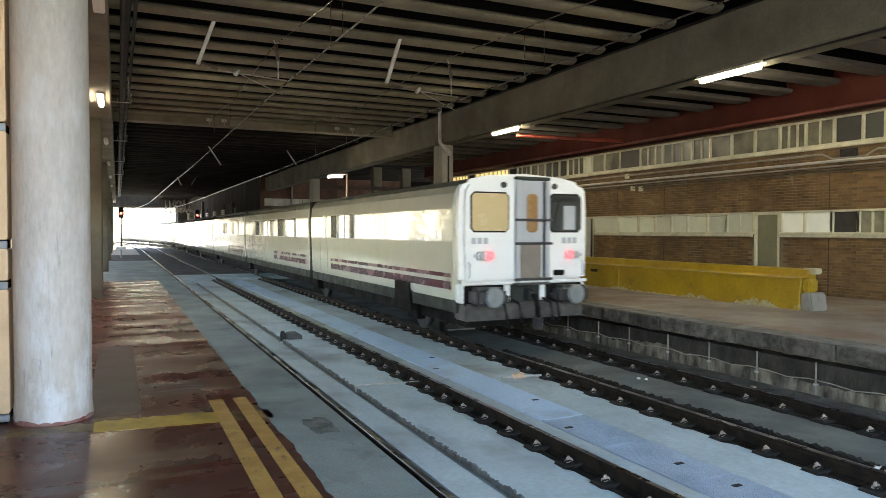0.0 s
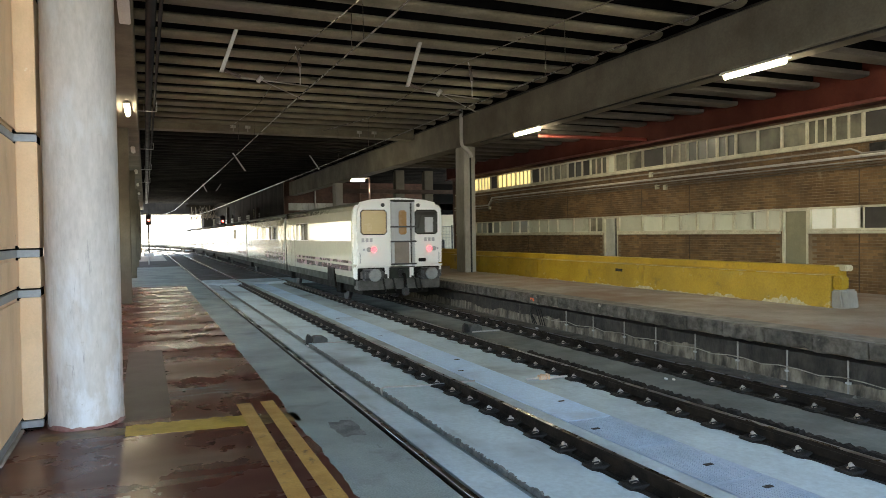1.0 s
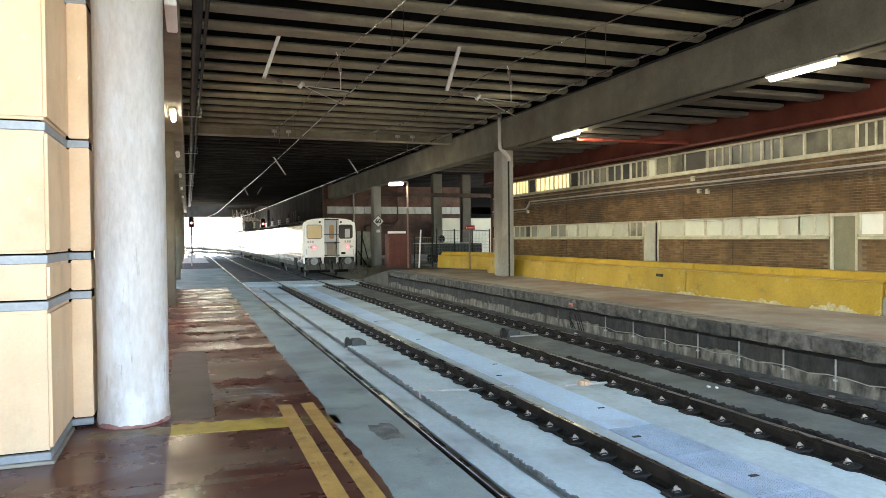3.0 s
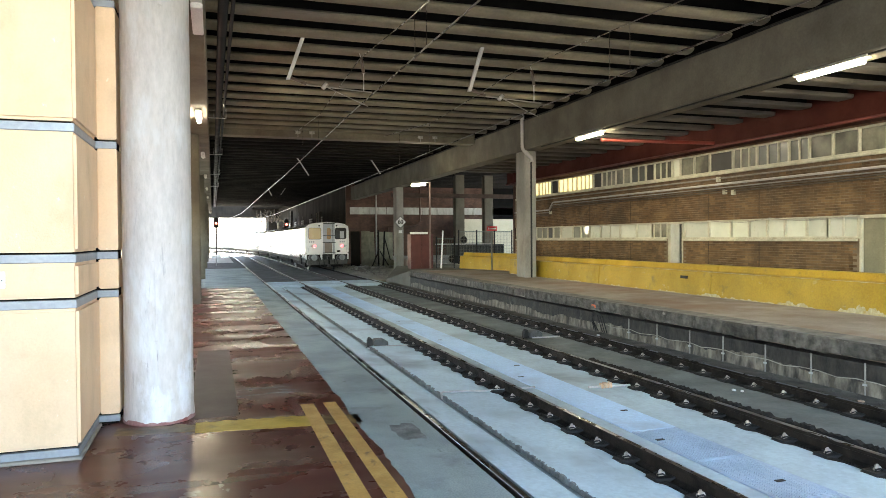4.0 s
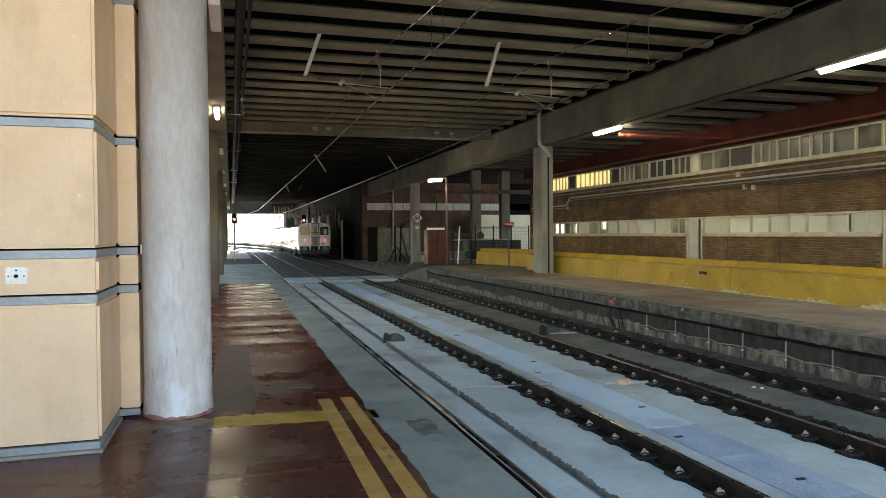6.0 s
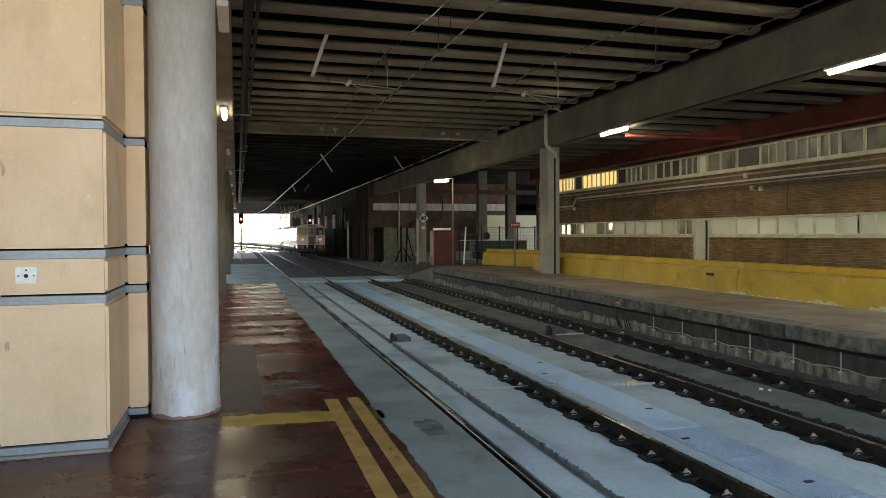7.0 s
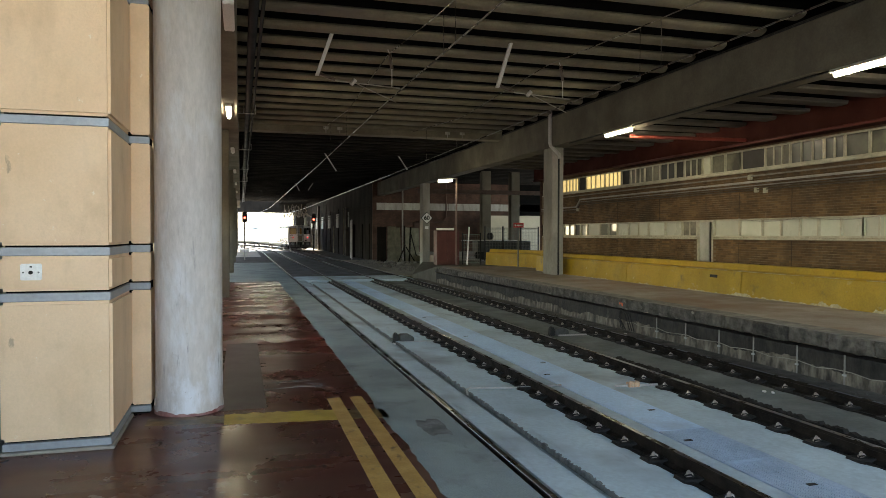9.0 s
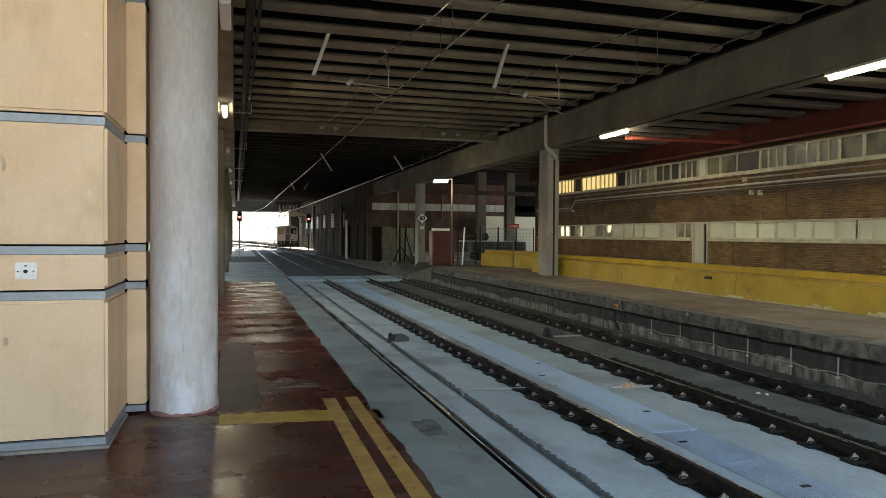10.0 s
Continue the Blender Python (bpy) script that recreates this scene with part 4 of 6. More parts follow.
part("end_cap", bevelled(box(bmnew(), BX + 0.06, BX + 0.32, 10.16, 10.345, P_Z + 0.362, P_Z + 0.63), 0.03, 2), YELLOW, bar)
part("cap_block", bevelled(box(bmnew(), BX + 0.30, BX + 0.515, 10.22, 10.5, P_Z + 0.72, P_Z + 0.838), 0.02, 2), PEEL, bar, "bare white corner")
part("flaked_foot", ragged(bmnew(), BX - 0.006, BX + 0.01, P_Z - 0.008, 10.36, 29.0, lambda y: max(0.0, (0.05 + 0.16 * max(0, 1 - (y - 10.4) / 9)) * (0.25 + 1.1 * noise.noise((y * 1.1, 2, 0)) + 0.7 * noise.noise((y * 5, 7, 0)))), 0.04, 12), FLAKE, bar, "bare flaked paint along the foot")
rnd = random.Random(33)
y = 10.5
while y < 28.5:
    ln = rnd.uniform(0.5, 2.6)
    part("worn_edge", bevelled(box(bmnew(), BX + 0.035, BX + 0.06 + 0.03 * rnd.random(), y, y + ln, P_Z + 0.636, P_Z + 0.6455), 0.003, 1), FLAKE, bar, "pale worn edge where paint has rubbed off")
    y += ln + rnd.uniform(0.03, 0.35)
part("number_plate", box(bmnew(), BX + 0.02, BX + 0.05, 16.9, 17.2, P_Z + 0.42, P_Z + 0.50), PLATE, bar, "small dark plate")


b2 = thing("barrier", "yellow-painted concrete barrier set askew", "barrier")
b2.matrix_world = pose(9.45, 30.4, 0, 0, 0, math.degrees(math.atan2(1.45, 5.0)))
PROF2 = [(x - BX, z) for x, z in PROF]
for a, b in ((0.0, 2.5), (2.51, 5.1)):
    part("barrier_block", bevelled(prism(bmnew(), PROF2, a, b), 0.018, 1), YELLOW, b2)


def concrete_column(name, x0, x1, y0, y1, z0, z1, label, m=CONCRETE):
    c = structure(name, bevelled(box(bmnew(), x0, x1, y0, y1, z0, z1), 0.03, 2), m, label, "column")
    return c


for k, (y, z) in enumerate(((6.2, P_Z), (26.5, P_Z), (46.8, -0.05), (67.1, -0.1), (87.4, -0.1))):
    concrete_column("column_platform_%d" % k, 7.46, 7.95, y - 0.6, y + 0.25, z - 0.02, 5.71, "square grey concrete column carrying the beam", PIER)
# downpipe on the platform column
bm = bmnew()
tube(bm, [(7.34, 25.86, 7.1), (7.34, 25.86, 5.85), (7.34, 25.82, 5.75), (7.70, 25.8, 5.4), (7.72, 25.8, 5.25)], 0.075, 10)
tagged(part("downpipe", bm, PIPE_LIGHT), "pale downpipe with a bend beside the column", "downpipe")
bm = bmnew()
tube(bm, [(7.72, 25.87, 5.3), (7.72, 25.87, P_Z)], 0.035, 6)
tagged(part("cable", bm, BLACK), "black cable down the column", "cable")

# ---- platform columns and pillar by the camera ----
def round_column(name, x, y, r, label):
    bm = bmnew()
    n = 40
    rows = [(0.0, r + 0.015), (0.05, r + 0.012), (0.16, r + 0.004), (0.18, r), (5.96, r)]
    rings = [[bm.verts.new((x + rr * math.cos(2 * math.pi * j / n), y + rr * math.sin(2 * math.pi * j / n), z)) for j in range(n)] for z, rr in rows]
    for a, b in zip(rings, rings[1:]):
        for j in range(n):
            bm.faces.new((a[j], a[(j + 1) % n], b[(j + 1) % n], b[j])).smooth = True
    bm.faces.new(rings[0][::-1])
    bm.faces.new(rings[-1])
    return structure(name, bm, COLUMN, label, "column")


round_column("column_near", -5.0, 10.24, 0.41, "round grey-painted column, scuffed white at the foot")
for k, y in enumerate((26.5, 42.8, 59.1, 75.4, 91.7, 108.0)):
    concrete_column("column_left_%d" % k, -5.2, -4.75, y, y + 0.5, -0.02, 5.96, "grey concrete column along the platform")
FOOT_RED = mat("worn_red_paint", (0.20, 0.06, 0.055), (0.33, 0.20, 0.19), rough=0.7, scale=6, bump=0.2)
bm = bmnew()
n = 60
rnd = random.Random(2)
hs = [0.016 + 0.032 * abs(math.sin(j * 0.37) * math.sin(j * 0.11 + 1)) + 0.022 * rnd.random() for j in range(n)]
lo = [bm.verts.new((-5.0 + 0.427 * math.cos(2 * math.pi * j / n), 10.24 + 0.427 * math.sin(2 * math.pi * j / n), 0.0)) for j in range(n)]
hi = [bm.verts.new((-5.0 + 0.424 * math.cos(2 * math.pi * j / n), 10.24 + 0.424 * math.sin(2 * math.pi * j / n), hs[j])) for j in range(n)]
for j in range(n):
    bm.faces.new((lo[j], lo[(j + 1) % n], hi[(j + 1) % n], hi[j]))
part("paint_band", bm, FOOT_RED, bpy.data.objects["column_near"], "worn dark red paint round the foot")

pillar = tagged(new("wall_pillar"), "apricot-rendered pillar with recessed grey bands", "pillar", kind="structure")
PX0, PX1, PY0, PY1 = -6.71, -5.66, 8.72, 10.16
levels = [(0.13, 1.56), (1.67, 2.03), (2.14, 3.38), (3.49, 5.10), (5.21, 7.1)]
for a, b in levels:
    part("rendered_block", bevelled(box(bmnew(), PX0, PX1, PY0, PY1, a, b), 0.032, 4), PILLAR, pillar)
    part("rendered_block", bevelled(box(bmnew(), PX1 + 0.001, -5.44, PY1 - 0.08, PY1 + 0.5, a, b), 0.012, 2), PILLAR, pillar)
# Core coloured near black: shade in the gaps around the bands.
part("core", box(bmnew(), PX0 + 0.05, PX1 - 0.06, PY0 + 0.06, PY1 + 0.4, -0.01, 7.0), SOFFIT, pillar, "near-black core giving the shade behind the bands")
for a, b in ((0.03, 0.112), (1.562, 1.651), (2.032, 2.121), (3.382, 3.471), (5.102, 5.191)):
    part("band", bevelled(box(bmnew(), PX0 + 0.01, PX1 - 0.016, PY0 + 0.016, PY0 + 0.07, a, b), 0.006, 1), METAL_STRIP, pillar, "grey-blue metal band")
    part("band", bevelled(box(bmnew(), PX1 - 0.055, PX1 - 0.016, PY0 + 0.072, PY1 - 0.058, a, b), 0.006, 1), METAL_STRIP, pillar, "grey-blue metal band")
    part("band", bevelled(box(bmnew(), PX1 - 0.05, -5.445, PY1 - 0.055, PY1 - 0.01, a, b), 0.006, 1), METAL_STRIP, pillar, "grey-blue metal band")
part("core", box(bmnew(), PX1 - 0.05, -5.47, PY1 + 0.0, PY1 + 0.46, -0.01, 7.0), SOFFIT, pillar)
part("plinth", bevelled(box(bmnew(), PX0 - 0.02, PX1 + 0.02, PY0 - 0.04, PY1 - 0.1, -0.005, 0.035), 0.01, 1), PIER, pillar, "grey sill at the foot")
plate = thing("wall_switch", "white wall plate with a small dark key switch", "switch", at=(-6.41, PY0, 1.87))
part("plate", bevelled(box(bmnew(), -0.10, 0.10, -0.018, 0.0, -0.085, 0.085), 0.008, 2), SIGN_WHITE, plate)
part("knob", tube(bmnew(), [(0, -0.016, -0.005), (0, -0.035, -0.005)], 0.019, 14), PLATE, plate, "dark round key switch")
part("mark", box(bmnew(), -0.01, 0.01, -0.022, -0.0175, 0.045, 0.06), PLATE, plate)
for x in (-0.07, 0.07):
    part("screw", tube(bmnew(), [(x, -0.017, -0.005), (x, -0.021, -0.005)], 0.008, 8), PLATE, plate)
block("door_jamb", -6.80, -6.73, 8.78, 8.95, 0.0, 4.6, METAL_STRIP, "pale blue metal door jamb beside the pillar", "door frame")

# painted lines and patches on the platform floor
for x0, x1 in ((-3.245, -3.05), (-2.935, -2.75)):
    tagged(part("floor_line", prism(bmnew(), [(x0 + 0.015, 0.0), (x1, 0.0), (x1, 0.004), (x0 + 0.015, 0.004)], -4.0, 10.32), YELLOW_LINE), "worn yellow line painted along the platform", "floor marking", "yellow lines")
bm = bmnew()
rnd = random.Random(9)
n = 26
xs = [-4.56 + 1.50 * j / n for j in range(n + 1)]
prof = [(x, 9.33 - 0.14 * (x + 4.53) / 1.23 + rnd.uniform(-0.015, 0.015)) for x in xs] + [(x, 9.83 - 0.13 * (x + 4.53) / 1.38 + rnd.uniform(-0.04, 0.03)) for x in xs[::-1]]
prism(bm, prof, 0.0, 0.003, "z")
YELLOW_OLD = mat("old_yellow_paint", (0.49, 0.325, 0.035), (0.37, 0.25, 0.04), rough=0.5, scale=2.5, fine=40, bump=0.1, dirt=(0.15, 0.11, 0.04), dirt_scale=3, dirt_at=0.62)
tagged(part("floor_stripe", bm, YELLOW_OLD), "faded yellow stripe across the platform", "floor marking")
YELLOW_GONE = mat("yellow_paint_worn_through", (0.22, 0.14, 0.035), (0.13, 0.08, 0.03), rough=0.4, scale=4, fine=40, bump=0.1, dirt=(0.06, 0.045, 0.035), dirt_scale=2.5, dirt_at=0.52)
for x0, x1, a, b in ((-5.45, -4.56, 9.50, 9.85), (-3.05, -2.60, 9.18, 9.62)):
    xs = [x0 + (x1 - x0) * j / 12 for j in range(13)]
    prof = [(x, a - 0.11 * (x - x0) + rnd.uniform(-0.02, 0.02)) for x in xs] + [(x, b - 0.11 * (x - x0) + rnd.uniform(-0.05, 0.03)) for x in xs[::-1]]
    tagged(part("floor_stripe", prism(bmnew(), prof, 0.0, 0.0025, "z"), YELLOW_GONE), "yellow stripe worn nearly through to the red floor", "floor marking")


def patch(x, y, rx, ry, material, label, seed, z=0.002):
    rr = random.Random(seed)
    n = 22
    prof = []
    for j in range(n):
        a = 2 * math.pi * j / n
        q = 0.8 + 0.3 * rr.random()
        c, s = math.cos(a), math.sin(a)
        k = 1 / max(abs(c), abs(s)) ** 0.6
        prof.append((x + rx * q * c * k, y + ry * q * s * k))
    tagged(part("floor_patch", prism(bmnew(), prof, -0.001, z, "z"), material), label, "floor patch")


GREY_RECT = mat("grey_repair", (0.088, 0.062, 0.055), (0.074, 0.05, 0.044), rough=0.42, spec=0.12, scale=1.6, fine=40, bump=0.03, rvar=0.03)
PALE_PATCH = mat("pale_patch", (0.21, 0.195, 0.185), (0.10, 0.088, 0.082), rough=0.45, scale=4, fine=40, bump=0.15)
rnd = random.Random(14)
for k, (x0, x1, y, tilt) in enumerate(((-4.05, -3.55, 11.12, 0.10), (-3.62, -3.18, 11.22, -0.16), (-4.02, -3.2, 11.55, 0.06), (-3.42, -3.12, 11.40, -0.5))):
    m = 16
    h = 0.035 + 0.05 * rnd.random()
    xs = [x0 + (x1 - x0) * j / m for j in range(m + 1)]
    fat = [h * math.sin(math.pi * (0.06 + 0.88 * j / m)) * rnd.uniform(0.35, 1.3) for j in range(m + 1)]
    prof = [(x, y + tilt * (x - x0) - f) for x, f in zip(xs, fat)] + [(x, y + tilt * (x - x0) + f) for x, f in zip(xs[::-1], fat[::-1])]
    tagged(part("floor_scrape", prism(bmnew(), prof, 0.0, 0.0035, "z"), PALE_PATCH), "pale scraped streak in the red floor paint", "floor patch", "scraped streaks")
tagged(part("floor_patch", box(bmnew(), -4.64, -4.04, 10.0, 15.6, -0.001, 0.0022), GREY_RECT), "long grey cement repair strip beside the column", "floor patch")
TAR = mat("tar_patch", (0.135, 0.155, 0.15), (0.08, 0.092, 0.09), rough=0.5, scale=5, fine=50, bump=0.4, grain_amp=0.3)
patch(-2.2, 8.55, 0.16, 0.36, TAR, "dark tar patch in the asphalt", 5)

# uneven border between the red floor and the asphalt
bm = bmnew()
n = 260
near_edge, far_edge = [], []
for k in range(n + 1):
    y = 1.0 + 33.5 * k / n
    q = 0.06 + 0.05 * noise.noise((y * 1.3, 8, 0)) + 0.045 * noise.noise((y * 6, 3, 0)) + 0.05 * max(0.0, noise.noise((y * 0.5, 1, 4)))
    near_edge.append(bm.verts.new((-2.62 - 0.7 * max(0.0, q), y, 0.0025)))
    far_edge.append(bm.verts.new((-2.60, y, 0.0025)))
for k in range(n):
    bm.faces.new((near_edge[k], far_edge[k], far_edge[k + 1], near_edge[k + 1]))
tagged(part("asphalt_smear", bm, ASPHALT), "ragged grey edge where the red paint has worn off", "asphalt", kind="stuff")


# ---- lamps ----
def tube_lamp(x, y, z, label, group, length=1.55, lit=True):
    lp = thing("tube_lamp", label, "lamp", group, (x, y, z))
    part("fitting", bevelled(prism(bmnew(), [(-0.09, 0.0), (0.09, 0.0), (0.05, 0.07), (-0.05, 0.07)], -length / 2 - 0.1, length / 2 + 0.1), 0.008, 1), FITTING, lp)
    if lit:
        part("tube", tube(bmnew(), [(0, -length / 2, -0.045), (0, length / 2, -0.045)], 0.055, 12), TUBE, lp, "glowing tube")
    else:
        w = 0.088 if y < 20 else 0.05
        part("diffuser", bevelled(box(bmnew(), -w, w, -length / 2, length / 2, -w, -0.002), 0.015, 2), SIGN_WHITE if y < 20 else FITTING, lp, "unlit pale diffuser")
    return lp


for y in (2.2, 11.6, 21.0):
    tube_lamp(7.50, y, 5.63, "lit fluorescent tube lamp under the beam", "tube lamps under the beam")
for k, y in enumerate((12.75, 22.3, 32.5, 43.0, 53.5, 64.0)):
    tube_lamp(-4.68 if k else -4.53, y, 5.88, "fluorescent tube lamp along the platform, lit" if k == 1 else "unlit fluorescent tube lamp along the platform", "tube lamps along the platform", 1.5, k == 1)
# lamp mast on the platform
MAST_PAINT = mat("mast_red_brown", (0.20, 0.13, 0.11), (0.14, 0.095, 0.08), rough=0.6, scale=3, bump=0.1)
mast = thing("lamp_mast", "thin steel mast with a lit tube lamp at its top", "lamp", at=(6.15, 34.4, P_Z))
part("pole", tube(bmnew(), [(0, 0, 0), (0, 0, 4.45)], 0.045, 8), MAST_PAINT, mast)
part("arm", tube(bmnew(), [(0, 0, 4.42), (-0.95, 0.0, 4.36)], 0.03, 6), PIPE_LIGHT, mast)
part("tube", tube(bmnew(), [(-0.25, 0, 4.30), (-0.95, 0, 4.26)], 0.055, 10), TUBE, mast, "glowing tube")


# ---- overhead line ----
def wire(pts, r, name, label):
    return tagged(part(name, tube(bmnew(), pts, r, 6), WIRE), label, "overhead wire", "overhead wires")


def line_over(xc, z, carrier):
    ys = [-6, 17.5, 36, 48, 60, 75, 90, 105, 120, 150]
    stag = [0.12, -0.06, 0.03, 0, 0, 0, 0, 0, 0, 0]
    line = [(xc + bend(y) + q, y, z) for y, q in zip(ys, stag)]
    wire(line[:3], 0.014, "contact_wire", "taut copper overhead contact wire")
    # Far run drawn thicker, giving the wire the width of its glare.
    wire(line[2:], 0.024, "contact_bar", "overhead contact wire, thickened to stand for its glare")
    wire([(xc + 0.02, y, zz) for y, zz in carrier], 0.010, "catenary_wire", "sagging tarnished catenary wire overhead")
    for y in (6.5, 11.9, 12.6, 24.4, 28.6):
        for (a, za), (b, zb) in zip(carrier, carrier[1:]):
            if a <= y < b:
                wire([(xc + 0.02, y, z), (xc + 0.02, y, za + (zb - za) * (y - a) / (b - a))], 0.006, "dropper", "thin dropper wire between overhead wires")


line_over(-0.92, 5.43, [(-6, 6.0), (6, 5.98), (10, 6.08), (13, 6.25), (17.4, 6.62), (24, 6.40), (31.25, 6.85)])
line_over(3.02, 5.31, [(-6, 6.0), (6, 5.98), (10, 6.12), (13, 6.27), (16.9, 6.5), (24, 6.32), (31.25, 6.85)])
INSUL = mat("brown_insulator", (0.085, 0.062, 0.05), (0.06, 0.045, 0.036), rough=0.3, bump=0)


def wire_support(x, y, z, top, label):
    """A pale post slung from the ceiling with a registration arm out to the wire."""
    s = thing("wire_support", label, "wire support", "overhead wire supports", (x, y, z))
    part("post", bevelled(prism(bmnew(), [(-0.045, 0), (0.045, 0), (0.395, top), (0.305, top)], -0.045, 0.045), 0.008, 1), GALV, s)
    part("insulator", tube(bmnew(), [(0.06, 0, 0.05), (0.42, 0, -0.08)], 0.045, 8), INSUL, s, "ribbed brown insulator")
    part("arm", tube(bmnew(), [(0.0, 0, 0.05), (0.46, 0.0, -0.10), (2.0, 0.1, -0.16)], 0.016, 6), PIPE_GREY, s)
    part("steady_arm", tube(bmnew(), [(0.85, 0.02, -0.1), (1.9, 0.1, -0.5)], 0.012, 6), PIPE_GREY, s)
    part("joint", tube(bmnew(), [(0.8, 0.02, -0.16), (0.9, 0.03, -0.04)], 0.05, 8), GALV, s)
    part("hanger", tube(bmnew(), [(1.8, 0.1, -0.16), (1.8, 0.1, 0.5), (1.7, 0.1, 0.75)], 0.012, 5), GALV, s)
    part("hanger_insulator", tube(bmnew(), [(1.8, 0.1, 0.28), (1.74, 0.1, 0.66)], 0.04, 8), INSUL, s)
    return s


wire_support(-2.64, 17.15, 5.95, 1.0, "pale post with registration arm holding the overhead wire")
wire_support(1.68, 16.75, 5.85, 1.1, "pale post with registration arm holding the overhead wire")
for x, y, z, lean in ((1.0, 41.42, 5.93, -0.70), (5.25, 41.42, 6.12, -0.60), (0.82, 65.835, 6.23, -0.36), (1.64, 65.835, 6.3, 0.46)):
    s = thing("wire_support", "pale post slanting down from the ceiling", "wire support", "overhead wire supports", (x, y, z))
    part("post", tube(bmnew(), [(0, 0, 0), (lean, 0, 7.0 - z)], 0.04, 6), GALV, s)

# black pipes along the platform ceiling
for x, r, z in ((-4.12, 0.09, 6.25), (-3.96, 0.035, 6.25)):
    tagged(part("ceiling_pipe", tube(bmnew(), [(x, 3, z), (x, 90, z)], r, 8), BLACK), "black pipe slung along the platform ceiling", "pipe", "ceiling pipes")
for y in (24.0, 34, 44, 54):
    bm = bmnew()
    tube(bm, [(-4.6, y, 6.12), (-4.25, y, 6.12), (-4.25, y, 6.4), (-4.25, y, 6.12), (-3.88, y, 6.12), (-3.88, y, 6.4)], 0.02, 5)
    tagged(part("pipe_bracket", bm, GALV), "steel bracket holding the ceiling pipes", "bracket", "pipe brackets")

# pipes on the brick wall
for z, r, m in ((3.96, 0.036, PIPE_LIGHT), (3.84, 0.02, PIPE_GREY), (3.77, 0.018, PIPE_BROWN), (3.70, 0.018, PIPE_BROWN)):
    bm = bmnew()
    tube(bm, [(W_X - 0.08, -12, z), (W_X - 0.08, 31.4, z), (W_X - 0.08, 31.8, z - 0.35), (W_X - 0.08, 35.9, z - 0.35)], r, 7)
    tagged(part("wall_pipe", bm, m), "thin pipe running along the brick wall", "pipe", "pipes on the brick wall")
for y, z in ((19.6, 4.05), (19.3, 3.62), (18.9, 3.58), (31.6, 3.4), (33.6, 3.55)):
    tagged(part("junction_box", bevelled(box(bmnew(), W_X - 0.1, W_X, y, y + 0.14, z, z + 0.16), 0.01, 1), WHITE_FRAME), "small pale junction box on the brick wall", "junction box", "junction boxes")
bm = bmnew()
tube(bm, [(W_X - 0.05, 8.2, 4.16), (W_X - 0.05, 11.0, 4.16), (W_X - 0.05, 11.3, 4.02), (W_X - 0.05, 12.1, 4.02), (W_X - 0.05, 12.4, 4.16), (W_X - 0.05, 35, 4.16)], 0.025, 6)
tagged(part("wall_pipe", bm, PIPE_GREY), "thin pipe with a dip below a dark box", "pipe", "pipes on the brick wall")
tagged(part("junction_box", bevelled(box(bmnew(), W_X - 0.1, W_X, 11.5, 11.9, 4.04, 4.24), 0.01, 1), PLATE), "dark box on the brick wall under the windows", "junction box", "junction boxes")
JOINT = mat("brown_joint_seal", (0.06, 0.038, 0.022), (0.04, 0.026, 0.016), rough=0.9, bump=0.1)
for y in (9.4, 12.2, 17.9, 20.2, 24.8, 28.0):
    tagged(part("wall_joint", box(bmnew(), W_X - 0.013, W_X + 0.02, y, y + 0.025, P_Z, M_BOT - 0.08), JOINT), "dark vertical joint in the brickwork", "joint", "wall joints")
    tagged(part("wall_joint", box(bmnew(), W_X - 0.013, W_X + 0.02, y, y + 0.025, M_TOP + 0.02, 3.66), JOINT), "dark vertical joint in the brickwork", "joint", "wall joints")
# red pipes under the roof
tagged(part("red_pipe", tube(bmnew(), [(11.06, 3, 5.15), (11.06, 36, 5.15)], 0.045, 10), RED_DULL), "dark red pipe along the fascia", "pipe", "red pipes")
tagged(part("red_pipe", tube(bmnew(), [(8.05, 21.2, 5.52), (8.3, 21.1, 5.5), (11.08, 19.3, 5.26)], 0.06, 8), RED_PIPE), "red pipe branching to the beam", "pipe", "red pipes")
tagged(part("rust_girder", bevelled(box(bmnew(), 8.05, 18.0, 49.75, 49.99, 5.25, 5.55), 0.01, 1), mat("rust_brown_steel", (0.05, 0.025, 0.015), (0.03, 0.017, 0.011), rough=0.8, scale=2, bump=0.2)), "rust-brown girder between the columns", "girder")

# ---- behind the platform ----
booth = thing("cabinet", "dark red metal cabinet with a white top rail", "cabinet", at=(5.75, 36.6, P_Z - 0.05))
part("body", bevelled(box(bmnew(), 0, 1.25, 0, 0.7, 0, 1.85), 0.012, 1), RED_DOOR, booth)
part("door", bevelled(box(bmnew(), 0.05, 0.56, -0.03, -0.002, 0.08, 1.74), 0.008, 1), RED_DOOR, booth)
part("door", bevelled(box(bmnew(), 0.59, 1.10, -0.03, -0.002, 0.08, 1.74), 0.008, 1), RED_DOOR, booth)
part("top_rail", bevelled(box(bmnew(), -0.02, 0.95, -0.06, 0.1, 1.86, 1.98), 0.01, 1), SIGN_WHITE, booth, "white top rail")
for k, (x, y) in enumerate(((13.05, 50), (15.38, 50))):
    concrete_column("column_recess_%d" % k, x, x + 0.70, y, y + 0.6, 0.6, 7.12, "square concrete column in the recess")
for y, z0, z1, x0, x1 in ((61.9, 4.42, 5.05, 7.3, 26),):
    x = x0
    while x < x1:
        tagged(part("wall_panel", box(bmnew(), x, min(x + 3.3, x1), y, y + 0.1, z0, z1), BAND), "stained pale panel in the brick end wall", "panel", "band of panels")
        x += 3.36
